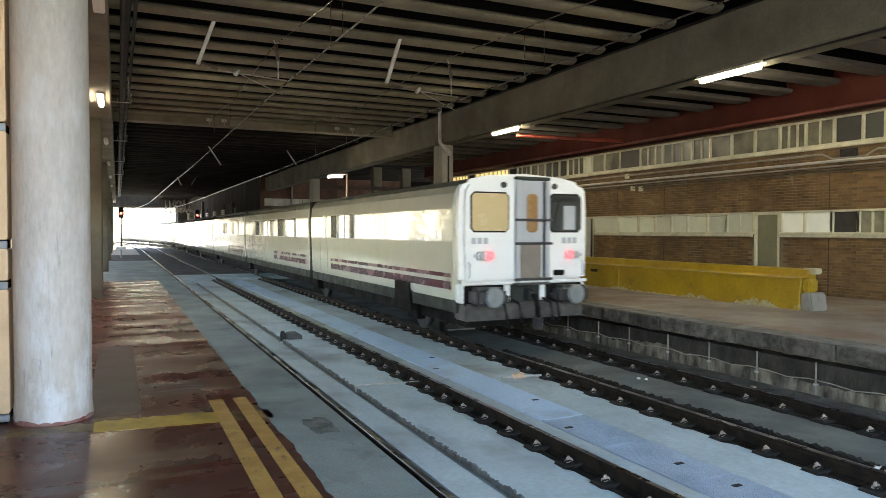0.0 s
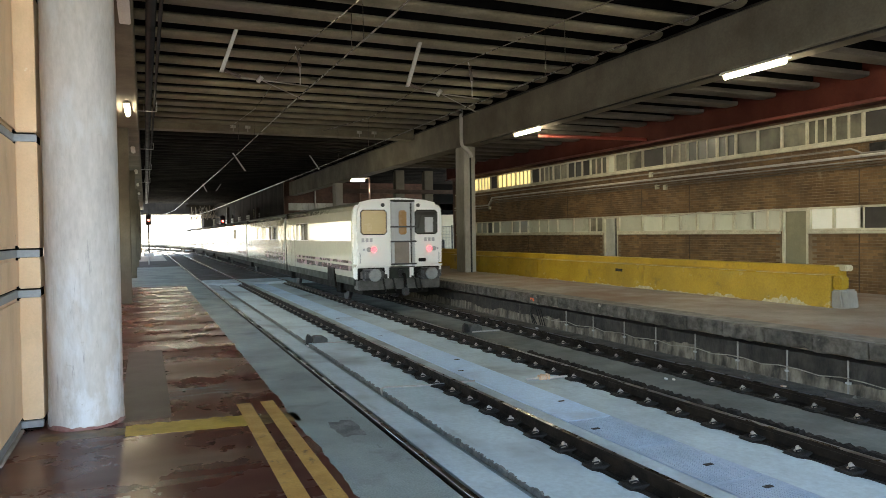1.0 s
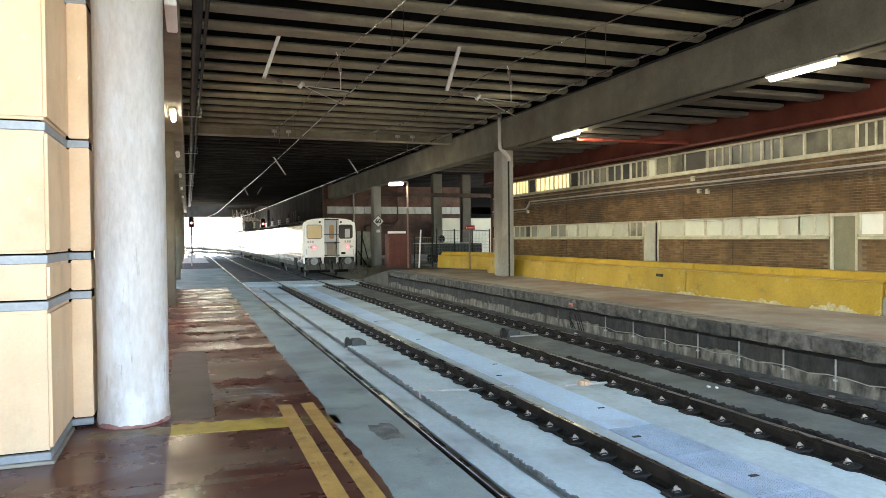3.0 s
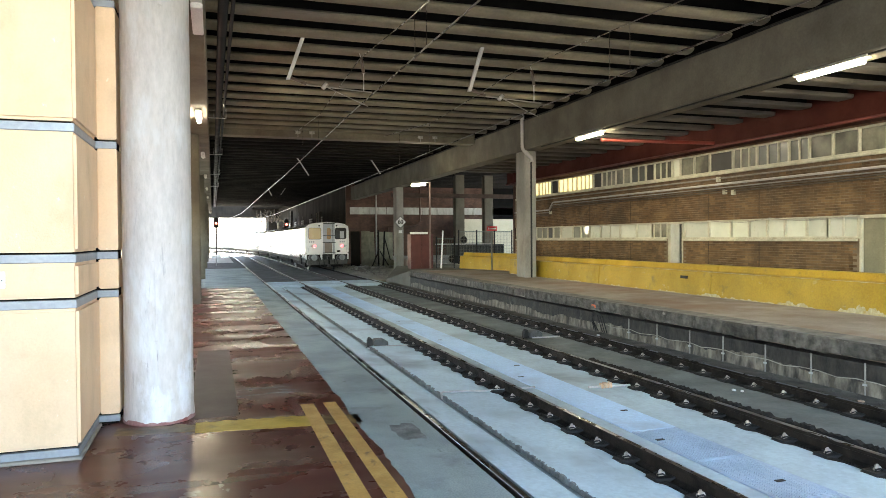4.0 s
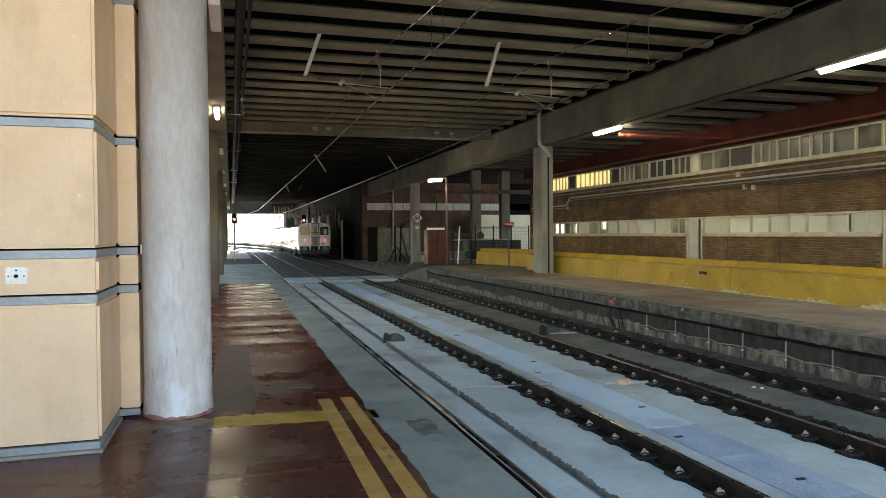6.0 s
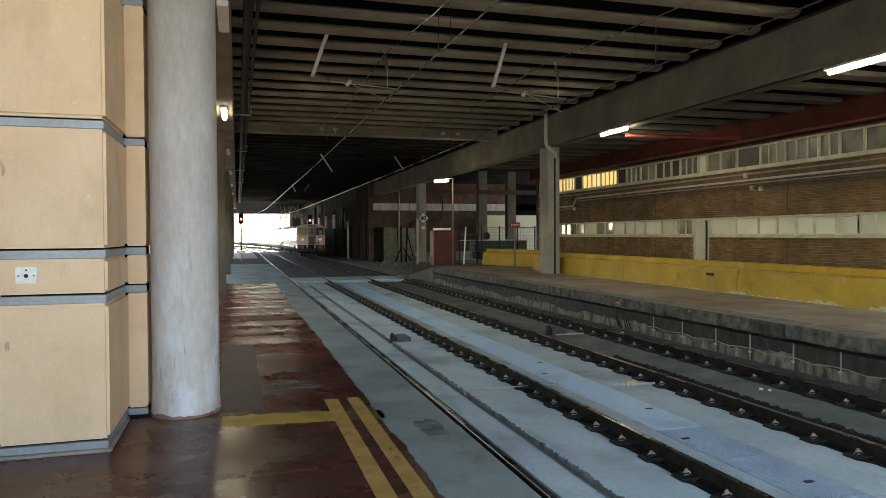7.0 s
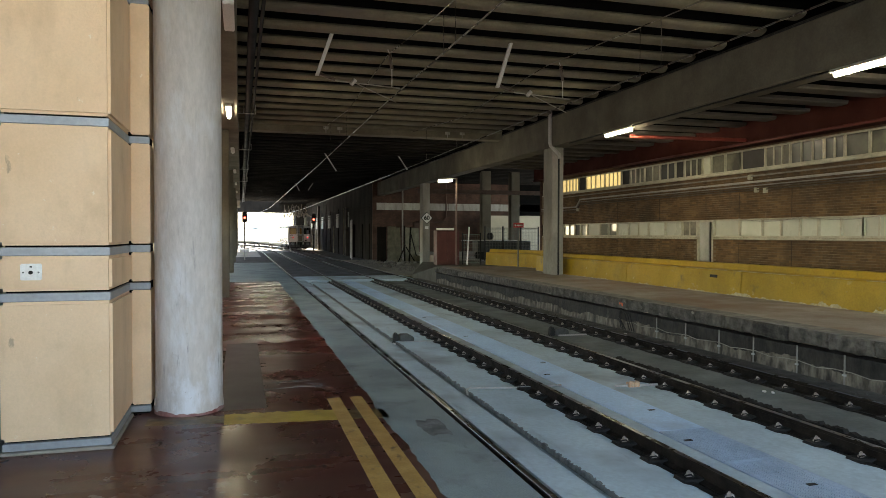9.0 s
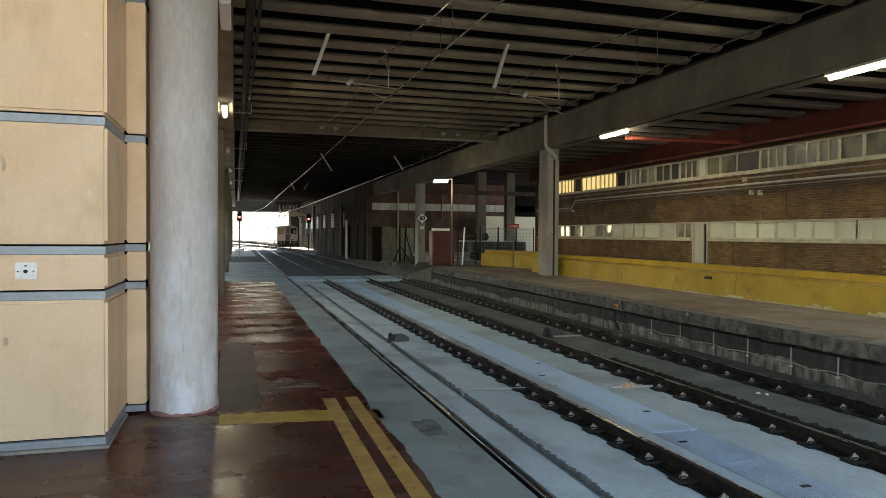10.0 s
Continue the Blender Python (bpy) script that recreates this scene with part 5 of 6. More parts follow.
block("wall_low", 17.2, 26.4, 60.0, 60.3, 0.6, 3.95, CREAM_WALL, "cream wall at the back of the yard", "wall")
tagged(part("downpipe", tube(bmnew(), [(9.64, 61.85, -0.05), (9.64, 61.85, 7.6)], 0.07, 8), PIPE_GREY), "thin pipe on the brick end wall", "pipe")
bm = bmnew()
tube(bm, [(10.7, 61.88, 1.6), (10.7, 61.88, 3.25), (10.9, 61.88, 3.35), (13.4, 61.88, 3.4), (13.75, 61.88, 3.8), (13.75, 61.88, 6.9)], 0.07, 8)
tagged(part("wall_pipe", bm, BRICK_X), "brown-painted pipe stepping up the end wall", "pipe")

def fence_panel(x, y, turn, width, height, label):
    f = thing("fence_panel", label, "fence", "fence panels")
    f.matrix_world = pose(x, y, P_Z - 0.02, 0, 0, turn)
    for xx in (0.0, width):
        part("post", tube(bmnew(), [(xx, 0, 0), (xx, 0, height + 0.1)], 0.045, 6), PLATE, f)
    for zz in (0.12, height):
        part("rail", tube(bmnew(), [(0, 0, zz), (width, 0, zz)], 0.022, 5), GREEN_GREY, f)
    for j in range(1, int(width / 0.1)):
        part("wire", tube(bmnew(), [(0.1 * j, 0, 0.12), (0.1 * j, 0, height)], 0.007, 4), GREEN_GREY, f)
    for j in range(1, int(height / 0.2)):
        part("wire", tube(bmnew(), [(0, 0, 0.12 + 0.2 * j), (width, 0, 0.12 + 0.2 * j)], 0.007, 4), GREEN_GREY, f)


for k in range(3):
    fence_panel(9.9 + 1.18 * k, 40.6, 0, 1.17, 2.0, "grey steel mesh fence panel between dark posts")
fence_panel(7.0, 36.0, -20, 0.95, 1.6, "low grey mesh fence panel beside the red cabinet")
o = part("leaning_post", tube(bmnew(), [(0, 0, 0), (0.12, 0, 2.0)], 0.04, 6), SIGN_WHITE)
o.location = (7.15, 35.7, P_Z - 0.01)
tagged(o, "white-painted post leaning beside the red cabinet", "post")
sg = thing("sign", "small red sign with a line of white lettering on a post", "sign", at=(8.72, 32.45, P_Z - 0.02))
part("post", tube(bmnew(), [(0, 0, 0), (0, 0, 2.1)], 0.035, 6), GREEN_GREY, sg)
part("board", bevelled(box(bmnew(), -0.27, 0.27, -0.06, -0.03, 1.95, 2.18), 0.006, 1), SIGN_RED, sg)
part("lettering", box(bmnew(), -0.11, 0.2, -0.066, -0.0605, 2.03, 2.09), SIGN_WHITE, sg, "white bar of lettering")
part("symbol", box(bmnew(), -0.21, -0.15, -0.066, -0.0605, 2.02, 2.11), SIGN_WHITE, sg)

# speed sign on the second column
sp = thing("speed_sign", "white diamond speed sign with black figures on a column", "sign", at=(7.72, 46.18, 3.35))
def diamond(s, y0, y1):
    return prism(bmnew(), [(0, -s), (s, 0), (0, s), (-s, 0)], y0, y1)
part("board", diamond(0.42, -0.03, 0.0), PLATE, sp, "black edge")
part("face", diamond(0.37, -0.036, -0.031), SIGN_WHITE, sp)
fc = bpy.data.curves.new("figures", "FONT")
fc.offset = 0.012
fc.body, fc.size, fc.align_x, fc.align_y, fc.extrude = "60", 0.40, "CENTER", "CENTER", 0.003
fo = new("figures_text", fc)
dg = bpy.context.evaluated_depsgraph_get()
me = bpy.data.meshes.new_from_object(fo.evaluated_get(dg))
bpy.data.objects.remove(fo)
me.materials.clear()
me.materials.append(BLACK)
fig = new("figures", me)
fig.parent = sp
fig.matrix_local = pose(0, -0.042, 0, 90, 0, 0)
part("plate", box(bmnew(), -0.12, 0.12, -0.03, 0, -0.75, -0.55), SIGN_WHITE, sp)

# signals by the tunnel mouth
for x, y, z in ((-3.85, 98, 4.55), (5.6, 101, 4.45)):
    s = thing("railway_signal", "railway signal post showing a red light", "signal", "railway signals", (x, y, -0.14))
    part("post", tube(bmnew(), [(0, 0, 0), (0, 0, z + 0.9)], 0.09, 8), PLATWALL, s)
    part("head", bevelled(box(bmnew(), -0.32, 0.32, -0.22, 0.1, z - 0.6, z + 0.75), 0.05, 2), BLACK, s)
    part("hood", bevelled(tube(bmnew(), [(0, -0.21, z + 0.03), (0, -0.34, z + 0.03)], 0.24, 12), 0.01, 1), BLACK, s)
    part("lamp", tube(bmnew(), [(0, -0.34, z), (0, -0.36, z)], 0.15, 12), SIGNAL_RED, s, "glowing red lamp")
    if x > 0:
        part("marker_plate", bevelled(box(bmnew(), -0.24, 0.24, -0.14, -0.09, z - 2.1, z - 1.2), 0.01, 1), BAND, s, "pale marker plate")
st = thing("buffer_post", "short white-topped marker post at the end of the platform", "marker post", at=(-4.03, 66.7, -0.14))
part("post", tube(bmnew(), [(0, 0, 0), (0, 0, 0.9)], 0.06, 6), GALV, st)
part("board", bevelled(box(bmnew(), -0.4, 0.4, -0.05, 0, 0.75, 1.0), 0.01, 1), SIGN_WHITE, st)

# junk and rubble beside the second column
rnd = random.Random(21)
for k in range(26):
    x, y = 5.4 + 4.2 * rnd.random(), 48.5 + 7 * rnd.random()
    r = 0.08 + 0.2 * rnd.random()
    bm = bmnew()
    bmesh.ops.create_icosphere(bm, subdivisions=1, radius=r)
    for q in bm.verts:
        q.co *= rnd.uniform(0.65, 1.15)
        q.co.z *= 0.6
    o = part("rubble_piece", bm, RUBBLE)
    o.location = (x, y, -0.04 + r * 0.3)
    tagged(o, "lump of grey rubble on the earth", "rubble", "rubble by the tracks")
for k, (x, y, h, w, m) in enumerate(((6.62, 56.2, 2.9, 0.75, TUNNEL_WALL), (7.42, 56.0, 2.95, 0.72, OLD_BOARD), (8.05, 56.15, 2.85, 0.42, OLD_BOARD), (9.1, 56.0, 2.85, 1.2, OLD_BOARD), (9.0, 54.6, 0.6, 0.8, OLD_BOARD))):
    o = part("leaning_board", bevelled(box(bmnew(), -w / 2, w / 2, -0.04, 0.04, 0, h), 0.01, 1), m)
    o.matrix_world = pose(x, y, -0.04, -7 - 2 * (k % 2), (0, 1.5, -1, 3, 8)[k], 5 * (k - 1.5))
    tagged(o, "old board leaning upright among rubble", "board", "leaning boards")
for k, (x, y, h, t) in enumerate(((8.32, 55.3, 3.0, 1), (8.66, 55.2, 2.9, 4), (9.35, 55.0, 2.5, -13), (9.7, 55.2, 2.7, 8), (6.15, 55.6, 2.6, 3), (7.6, 54.6, 1.6, 24), (9.0, 54.4, 1.5, -30))):
    o = part("leaning_bar", tube(bmnew(), [(0, 0, 0), (0, 0, h)], 0.07 if k < 2 else 0.045, 6), TUNNEL_WALL if k != 3 else PIPE_GREY)
    o.matrix_world = pose(x, y, -0.05, -6, t, 0)
    tagged(o, "old dark bar leaning among rubble", "bar", "leaning bars")
rnd = random.Random(61)
for k in range(14):
    o = part("scrap_plank", bevelled(box(bmnew(), -0.35, 0.35, -0.06, 0.06, -0.02, 0.02), 0.006, 1), (OLD_BOARD, RUBBLE, BAND)[k % 3])
    o.matrix_world = pose(rnd.uniform(5.8, 9.2), rnd.uniform(51.5, 55.5), 0.06, rnd.uniform(-9, 9), rnd.uniform(-12, 12), rnd.uniform(0, 180))
    tagged(o, "short scrap of plank lying on rubble", "plank", "scrap planks")
for x, y in ((5.7, 66), (6.2, 70)):
    tagged(part("wall_post", tube(bmnew(), [(x, y, -0.14), (x, y, 3.6)], 0.06, 6), GALV), "thin grey post beside the tracks", "post", "posts beside the tracks")
for k, y in enumerate((76, 84, 92, 100, 108, 116)):
    tagged(part("wall_niche", box(bmnew(), 6.86, 6.95, y, y + 2.2, 3.0, 4.7), BAND), "pale panel on the sooty tunnel wall", "panel", "tunnel wall panels")

RUST_DARK = mat("dark_rusty_steel", (0.06, 0.045, 0.034), (0.03, 0.024, 0.019), rough=0.8, scale=3, bump=0.2)
# wire gantry and cables near the tunnel mouth
g = thing("wire_gantry", "tangled pale steel gantry holding overhead wires", "gantry", at=(0, 118, 0))
for k in range(4):
    part("beam", tube(bmnew(), [(2.0 + 0.3 * k, 2.0 * k, 5.3 + 0.25 * k), (6.9, 2.0 * k, 5.2 + 0.2 * k)], 0.05, 6), PIPE_BROWN, g)
for k in range(7):
    x = 2.4 + 0.6 * k
    part("strut", tube(bmnew(), [(x, 0.5 * k, 5.1), (x + 0.45, 0.5 * k, 6.3)], 0.04, 5), PIPE_BROWN, g)
    part("hanger", tube(bmnew(), [(x + 0.2, 0.5 * k, 6.95), (x + 0.2, 0.5 * k, 5.6)], 0.03, 5), PIPE_BROWN, g)
for k in range(5):
    part("insulator", tube(bmnew(), [(2.6 + 0.8 * k, 1, 4.9 + 0.1 * (k % 2)), (2.6 + 0.8 * k, 1, 5.35)], 0.10, 8), INSUL, g)
rnd = random.Random(90)
for k in range(9):
    x, y, z = rnd.uniform(3.0, 6.8), rnd.uniform(-4, 6), rnd.uniform(4.9, 6.4)
    part("bracket", tube(bmnew(), [(x, y, z), (x + rnd.uniform(-0.9, 0.9), y, z + rnd.uniform(0.2, 0.8)), (x + rnd.uniform(-0.5, 0.5), y + 0.3, 7.0)], rnd.uniform(0.04, 0.09), 5), RUST_DARK, g)
# uprights and pipes against the sooty wall
rnd = random.Random(44)
for k in range(16):
    y = 63.5 + k * 4.2 + rnd.uniform(-0.8, 0.8)
    z1 = rnd.choice((3.2, 4.4, 5.2, 6.4))
    m = rnd.choice((RUST_DARK, TUNNEL_WALL, OLD_BOARD, RUST_DARK))
    w = rnd.choice((0.08, 0.12, 0.35))
    tagged(part("wall_upright", bevelled(box(bmnew(), 6.95 - w, 6.96, y, y + w * 1.5, -0.14, z1), 0.01, 1), m), "grimy upright against the sooty tunnel wall", "post", "uprights on the tunnel wall")
bm = bmnew()
for k in range(4):
    tube(bm, [(6.85, 63, 4.9 - 0.25 * k), (6.85, 95, 4.95 - 0.25 * k), (6.85, 132, 4.9 - 0.25 * k)], 0.035, 5)
tagged(part("cable_run", bm, TUNNEL_WALL), "bundle of black cables along the tunnel wall", "cable")
# litter on the slab and small marks
for x, y, m, w in ((3.35, 9.55, SIGN_WHITE, 0.06), (3.42, 9.45, SIGN_WHITE, 0.05), (4.4, 8.2, WRAP, 0.08), (4.45, 15.4, SIGN_WHITE, 0.08), (-1.15, 15.6, SIGN_WHITE, 0.07), (-1.2, 10.2, SIGN_WHITE, 0.04)):
    z = -0.155 if x < 4 else -0.12
    tagged(part("litter", bevelled(box(bmnew(), x, x + 0.7 * w, y, y + w, z - 0.01, z + 0.022), 0.008, 1), m), "scrap of pale litter beside the rail", "litter", "litter on the track")
# cable along the lower windows
bm = bmnew()
tube(bm, [(W_X - 0.06, 20.2 - 0.35 * k, M_TOP + 0.02 - 0.12 * math.sin(math.pi * ((k % 8) / 8))) for k in range(17)], 0.006, 5)
tagged(part("cable", bm, PIPE_GREY), "thin grey cable drooping across the panels", "cable")
# fluorescent tray and cable run under the platform beam
tagged(part("lamp_tray", box(bmnew(), 7.47, 7.53, 3.0, 24.5, 5.665, 5.70), PLATE), "thin dark tray carrying the lamps under the beam", "tray")
# brackets on the cross beam
for x in (-0.9, -0.3, 4.6, 5.3):
    b = thing("beam_bracket", "pale steel bracket on the cross beam", "bracket", "brackets on the cross beam", (x, 31.2, 6.74))
    part("plate", bevelled(box(bmnew(), 0, 0.22, -0.05, 0.0, 0.06, 0.30), 0.01, 1), BAND, b)
    part("rod", tube(bmnew(), [(0.11, -0.03, 0.06), (0.11, -0.03, -0.08)], 0.012, 5), GALV, b)


# dark cart behind the barrier
CART_DARK = mat("dark_teal_paint", (0.03, 0.036, 0.036), (0.018, 0.021, 0.021), rough=0.6, scale=2, bump=0.1)
ct = thing("baggage_cart", "low dark baggage cart with a pale rim behind the barrier", "cart", at=(11.3, 42.2, P_Z - 0.008))
part("bed", bevelled(box(bmnew(), -1.5, 2.1, -0.5, 0.5, 0.50, 1.18), 0.03, 1), CART_DARK, ct)
part("rim", bevelled(box(bmnew(), -2.2, 1.2, -0.55, 0.55, 1.18, 1.24), 0.012, 1), GALV, ct, "pale metal rim")
for x in (-1.1, 1.2):
    for y in (-0.4, 0.4):
        part("wheel", tube(bmnew(), [(x, y - 0.05, 0.275), (x, y + 0.05, 0.275)], 0.275, 14), BLACK, ct)

sw = thing("spare_wheel", "black spare wheel standing on the baggage cart", "wheel", at=(10.75, 42.0, P_Z + 1.232 + 0.24))
bm = bmnew()
rings = []
for j in range(16):
    a = 2 * math.pi * j / 16
    rings.append([bm.verts.new(((0.17 + 0.07 * math.cos(q)) * math.cos(a), 0.07 * math.sin(q), (0.17 + 0.07 * math.cos(q)) * math.sin(a))) for q in (2 * math.pi * i / 8 for i in range(8))])
for a, b in zip(rings, rings[1:] + rings[:1]):
    for i in range(8):
        bm.faces.new((a[i], a[(i + 1) % 8], b[(i + 1) % 8], b[i])).smooth = True
part("tyre", bm, BLACK, sw)
part("rim", tube(bmnew(), [(0, -0.04, 0), (0, 0.04, 0)], 0.13, 14), PLATE, sw)

# broken stones and scraps on the earth beside the tracks
bm = bmnew()
rnd = random.Random(77)
for k in range(420):
    y = rnd.uniform(41.5, 60.0)
    x = 4.6 + rnd.random() ** 0.6 * 2.6
    r = 0.03 + 0.11 * rnd.random() ** 3
    v = [bm.verts.new((x + r * math.cos(a + rnd.uniform(-0.4, 0.4)), y + r * math.sin(a), -0.045 + r * 0.2 * rnd.random())) for a in (0.0, 1.6, 3.1, 4.7)]
    v.append(bm.verts.new((x + r * rnd.uniform(-0.4, 0.4), y, -0.04 + r * rnd.uniform(0.6, 1.1))))
    for j in range(4):
        bm.faces.new((v[j], v[(j + 1) % 4], v[4]))
tagged(part("rubble", bm, RUBBLE), "broken stones and scraps strewn beside the tracks", "rubble", kind="stuff")


# ---- brickwork of the station wall ----
MORTAR = mat("brick_mortar", (0.25, 0.19, 0.125), (0.12, 0.09, 0.058), rough=0.95, scale=0.8, fine=30, bump=0.3)
BR1, BR2 = (0.165, 0.096, 0.040), (0.092, 0.052, 0.022)
BRICK_ONE = mat("brown_brick_piece", BR1, BR2, rough=0.85, scale=1.1, fine=30, bump=0.35, dirt=(0.058, 0.038, 0.022), dirt_scale=0.6, dirt_at=0.56, piece=0.28)
BRICK_MANY = mat("brown_brick_pieces", BR1, BR2, rough=0.85, scale=1.1, fine=30, bump=0.35, dirt=(0.058, 0.038, 0.022), dirt_scale=0.6, dirt_at=0.56, piece=0.28)
for nd in [q for q in BRICK_MANY.node_tree.nodes if q.bl_idname == "ShaderNodeObjectInfo"]:
    geo = BRICK_MANY.node_tree.nodes.new("ShaderNodeNewGeometry")
    target = nd.outputs["Random"].links[0].to_socket
    BRICK_MANY.node_tree.links.new(geo.outputs["Random Per Island"], target)
for m_ in (BRICK_ONE, BRICK_MANY):
    overlay(m_, (0.36, 0.29, 0.20), 1.6, (1, 1.4, 0.4), 0.64, 0.74, 0.55)
    overlay(m_, (0.045, 0.030, 0.018), 0.8, (1, 1.2, 0.3), 0.56, 0.72, 0.7)
wall_ob = bpy.data.objects["wall_station"]
BY0, BY1, BROW, BLEN = 9.0, Y_END - 0.02, 0.075, 0.25
zones = [(P_Z, M_BOT - 0.075), (M_TOP + 0.004, U_BOT - 0.075)]
for n, (z0, z1) in enumerate(zones):
    holes = sorted(DOORS) if n == 0 else []
    cuts = [BY0] + [v for h in holes for v in h] + [BY1]
    bm = bmnew()
    for a, b in zip(cuts[::2], cuts[1::2]):
        box(bm, W_X - 0.003, W_X + 0.003, a, b, z0, z1)
    part("mortar_bed", bm, MORTAR, wall_ob, "pale mortar joints")
brick_mesh = mesh_of("brick", bevelled(box(bmnew(), -0.012, 0.01, 0.005, BLEN - 0.005, 0.005, BROW - 0.005), 0.002, 1), BRICK_ONE)
verts, faces = [], []
rnd = random.Random(55)
for n, (z0, z1) in enumerate(zones):
    row = 0
    while z0 + (row + 1) * BROW <= z1 + 1e-6:
        y = BY0 + (0.125 if row % 2 else 0.0)
        z = z0 + row * BROW
        while y + BLEN < BY1:
            if n == 0 and any(a - BLEN < y < b for a, b in DOORS):
                y += BLEN
                continue
            if 9.6 < y < 11.5:
                share(brick_mesh, "brick", wall_ob, pose(W_X + rnd.uniform(-0.002, 0.003), y, z))
            else:
                x = W_X - 0.011 + rnd.uniform(-0.002, 0.003)
                base = len(verts)
                ya, yb, za, zb = y + 0.005, y + BLEN - 0.005, z + 0.005, z + BROW - 0.005
                verts += [(x, ya, za), (x, yb, za), (x, yb, zb), (x, ya, zb), (W_X, ya, za), (W_X, yb, za), (W_X, yb, zb), (W_X, ya, zb)]
                faces += [tuple(base + q for q in f) for f in ((0, 3, 2, 1), (0, 1, 5, 4), (1, 2, 6, 5), (2, 3, 7, 6), (3, 0, 4, 7))]
            y += BLEN
        row += 1
me = bpy.data.meshes.new("brickwork")
me.from_pydata(verts, [], faces)
me.materials.append(BRICK_MANY)
bw_ob = new("brickwork", me)
bw_ob.parent = wall_ob
tagged(bw_ob, "brown bricks in running bond", kind="stuff")


# ---- the train ----
HW = 1.47


def shell(z0=0.90, z1=2.98, top=3.36, steps=7):
    """Half outline of a coach from the skirt up to the roof's crown, and back."""
    right = [(HW - 0.040, z0), (HW, 2.04), (HW, 2.68), (HW - 0.028, z1)]
    arc = [((HW - 0.08) * math.cos(a), z1 + 0.08 + (top - z1 - 0.08) * math.sin(a)) for a in (math.pi / 2 * j / steps for j in range(1, steps + 1))]
    half = right + arc
    return half + [(-x, z) for x, z in half[::-1][1:]]


def flank(z):
    """Half width of the body at a height below the windows."""
    return HW - 0.040 * max(0.0, 2.04 - z) / 1.14


def coach_window(parent, y0, y1, z0, z1, side):
    x = side * HW
    w = part("window", bevelled(box(bmnew(), min(x, x + side * 0.012), max(x, x + side * 0.012), y0, y1, z0, z1), 0.004, 1), T_DOOR, parent, "grey window surround")
    part("pane", box(bmnew(), min(x + side * 0.012, x + side * 0.018), max(x + side * 0.012, x + side * 0.018), y0 + 0.02, y1 - 0.02, z0 + 0.02, z1 - 0.02), T_GLASS, w)


def build_coach(name, length, windows, stripe, label):
    c = thing(name, label, "train car", "cars of the train")
    part("body", bevelled(prism(bmnew(), shell(), 0.19, length - 0.19), 0.03, 2), T_CREAM, c)
    bm = bmnew()
    roof = [(x, z) for x, z in shell() if z > 3.0]
    prism(bm, [(x * 1.004, z + 0.006) for x, z in roof] + [(-HW + 0.1, 2.99), (HW - 0.1, 2.99)][::-1], 0.21, length - 0.21)
    part("roof", bm, T_ROOF, c, "grey roof")
    part("underframe", box(bmnew(), -1.1, 1.1, 0.3, length - 0.3, 0.35, 0.89), T_UNDER, c, "black underframe")
    for s in (-1, 1):
        part("skirt", bevelled(box(bmnew(), min(s * 1.30, s * 1.42), max(s * 1.30, s * 1.42), 0.2, length - 0.2, 0.66, 0.897), 0.01, 1), T_SKIRT, c, "grey skirt")
        for z0, z1 in ((1.34, 1.42), (1.10, 1.26)):
            part("stripe", prism(bmnew(), [(s * (flank(z0) - 0.01), z0), (s * (flank(z0) + 0.004), z0), (s * (flank(z1) + 0.004), z1), (s * (flank(z1) - 0.01), z1)], stripe[0], stripe[1]), T_STRIPE, c, "maroon stripe")
        for y0, y1 in windows:
            coach_window(c, y0, y1, 2.02, 2.72, s)
        for y in (length - 2.1, length - 1.3):
            part("door_seam", prism(bmnew(), [(s * (flank(0.95) - 0.01), 0.95), (s * (flank(0.95) + 0.003), 0.95), (s * (HW + 0.003), 2.04), (s * (HW + 0.003), 2.70), (s * (HW - 0.01), 2.70), (s * (HW - 0.01), 2.04)], y, y + 0.02), T_SKIRT, c, "dark door seam")
    part("gangway", box(bmnew(), -1.41, 1.41, length - 0.185, length + 0.185, 0.7, 3.2), T_UNDER, c, "black gangway bellows")
    for s in (-1, 1):
        w = part("wheel", tube(bmnew(), [(s * 0.80, length, 0.42), (s * 0.93, length, 0.42)], 0.42, 20), T_BUFFER, c, "dark steel wheel")
        part("axle_box", bevelled(box(bmnew(), min(s * 0.98, s * 1.25), max(s * 0.98, s * 1.25), length - 0.2, length + 0.2, 0.3, 0.95), 0.03, 1), T_UNDER, w)
    return c


TAIL = 11.2
PITCH = 13.1
tail = build_coach("end_car", TAIL, [(6.35, 7.15), (7.25, 7.9), (8.0, 8.6), (9.25, 9.5)], (0.35, 8.75), "cream tail car with maroon stripes and white end")
# white end of the tail car
END = [(HW - 0.028, 1.22), (HW, 2.04), (HW, 2.68), (HW - 0.03, 3.06), (HW - 0.15, 3.22), (HW - 0.6, 3.32), (0, 3.38)]
outline = END + [(-x, z) for x, z in END[::-1][1:]]
cap = part("end_cap", bevelled(prism(bmnew(), outline, -0.12, 0.187), 0.10, 4), T_WHITE, tail, "white rounded end")
part("lower_end", bevelled(prism(bmnew(), [(HW - 0.03, 0.86), (HW - 0.02, 1.23), (-HW + 0.02, 1.23), (-HW + 0.03, 0.86)], -0.02, 0.187), 0.03, 2), T_WHITE, tail, "white lower end")


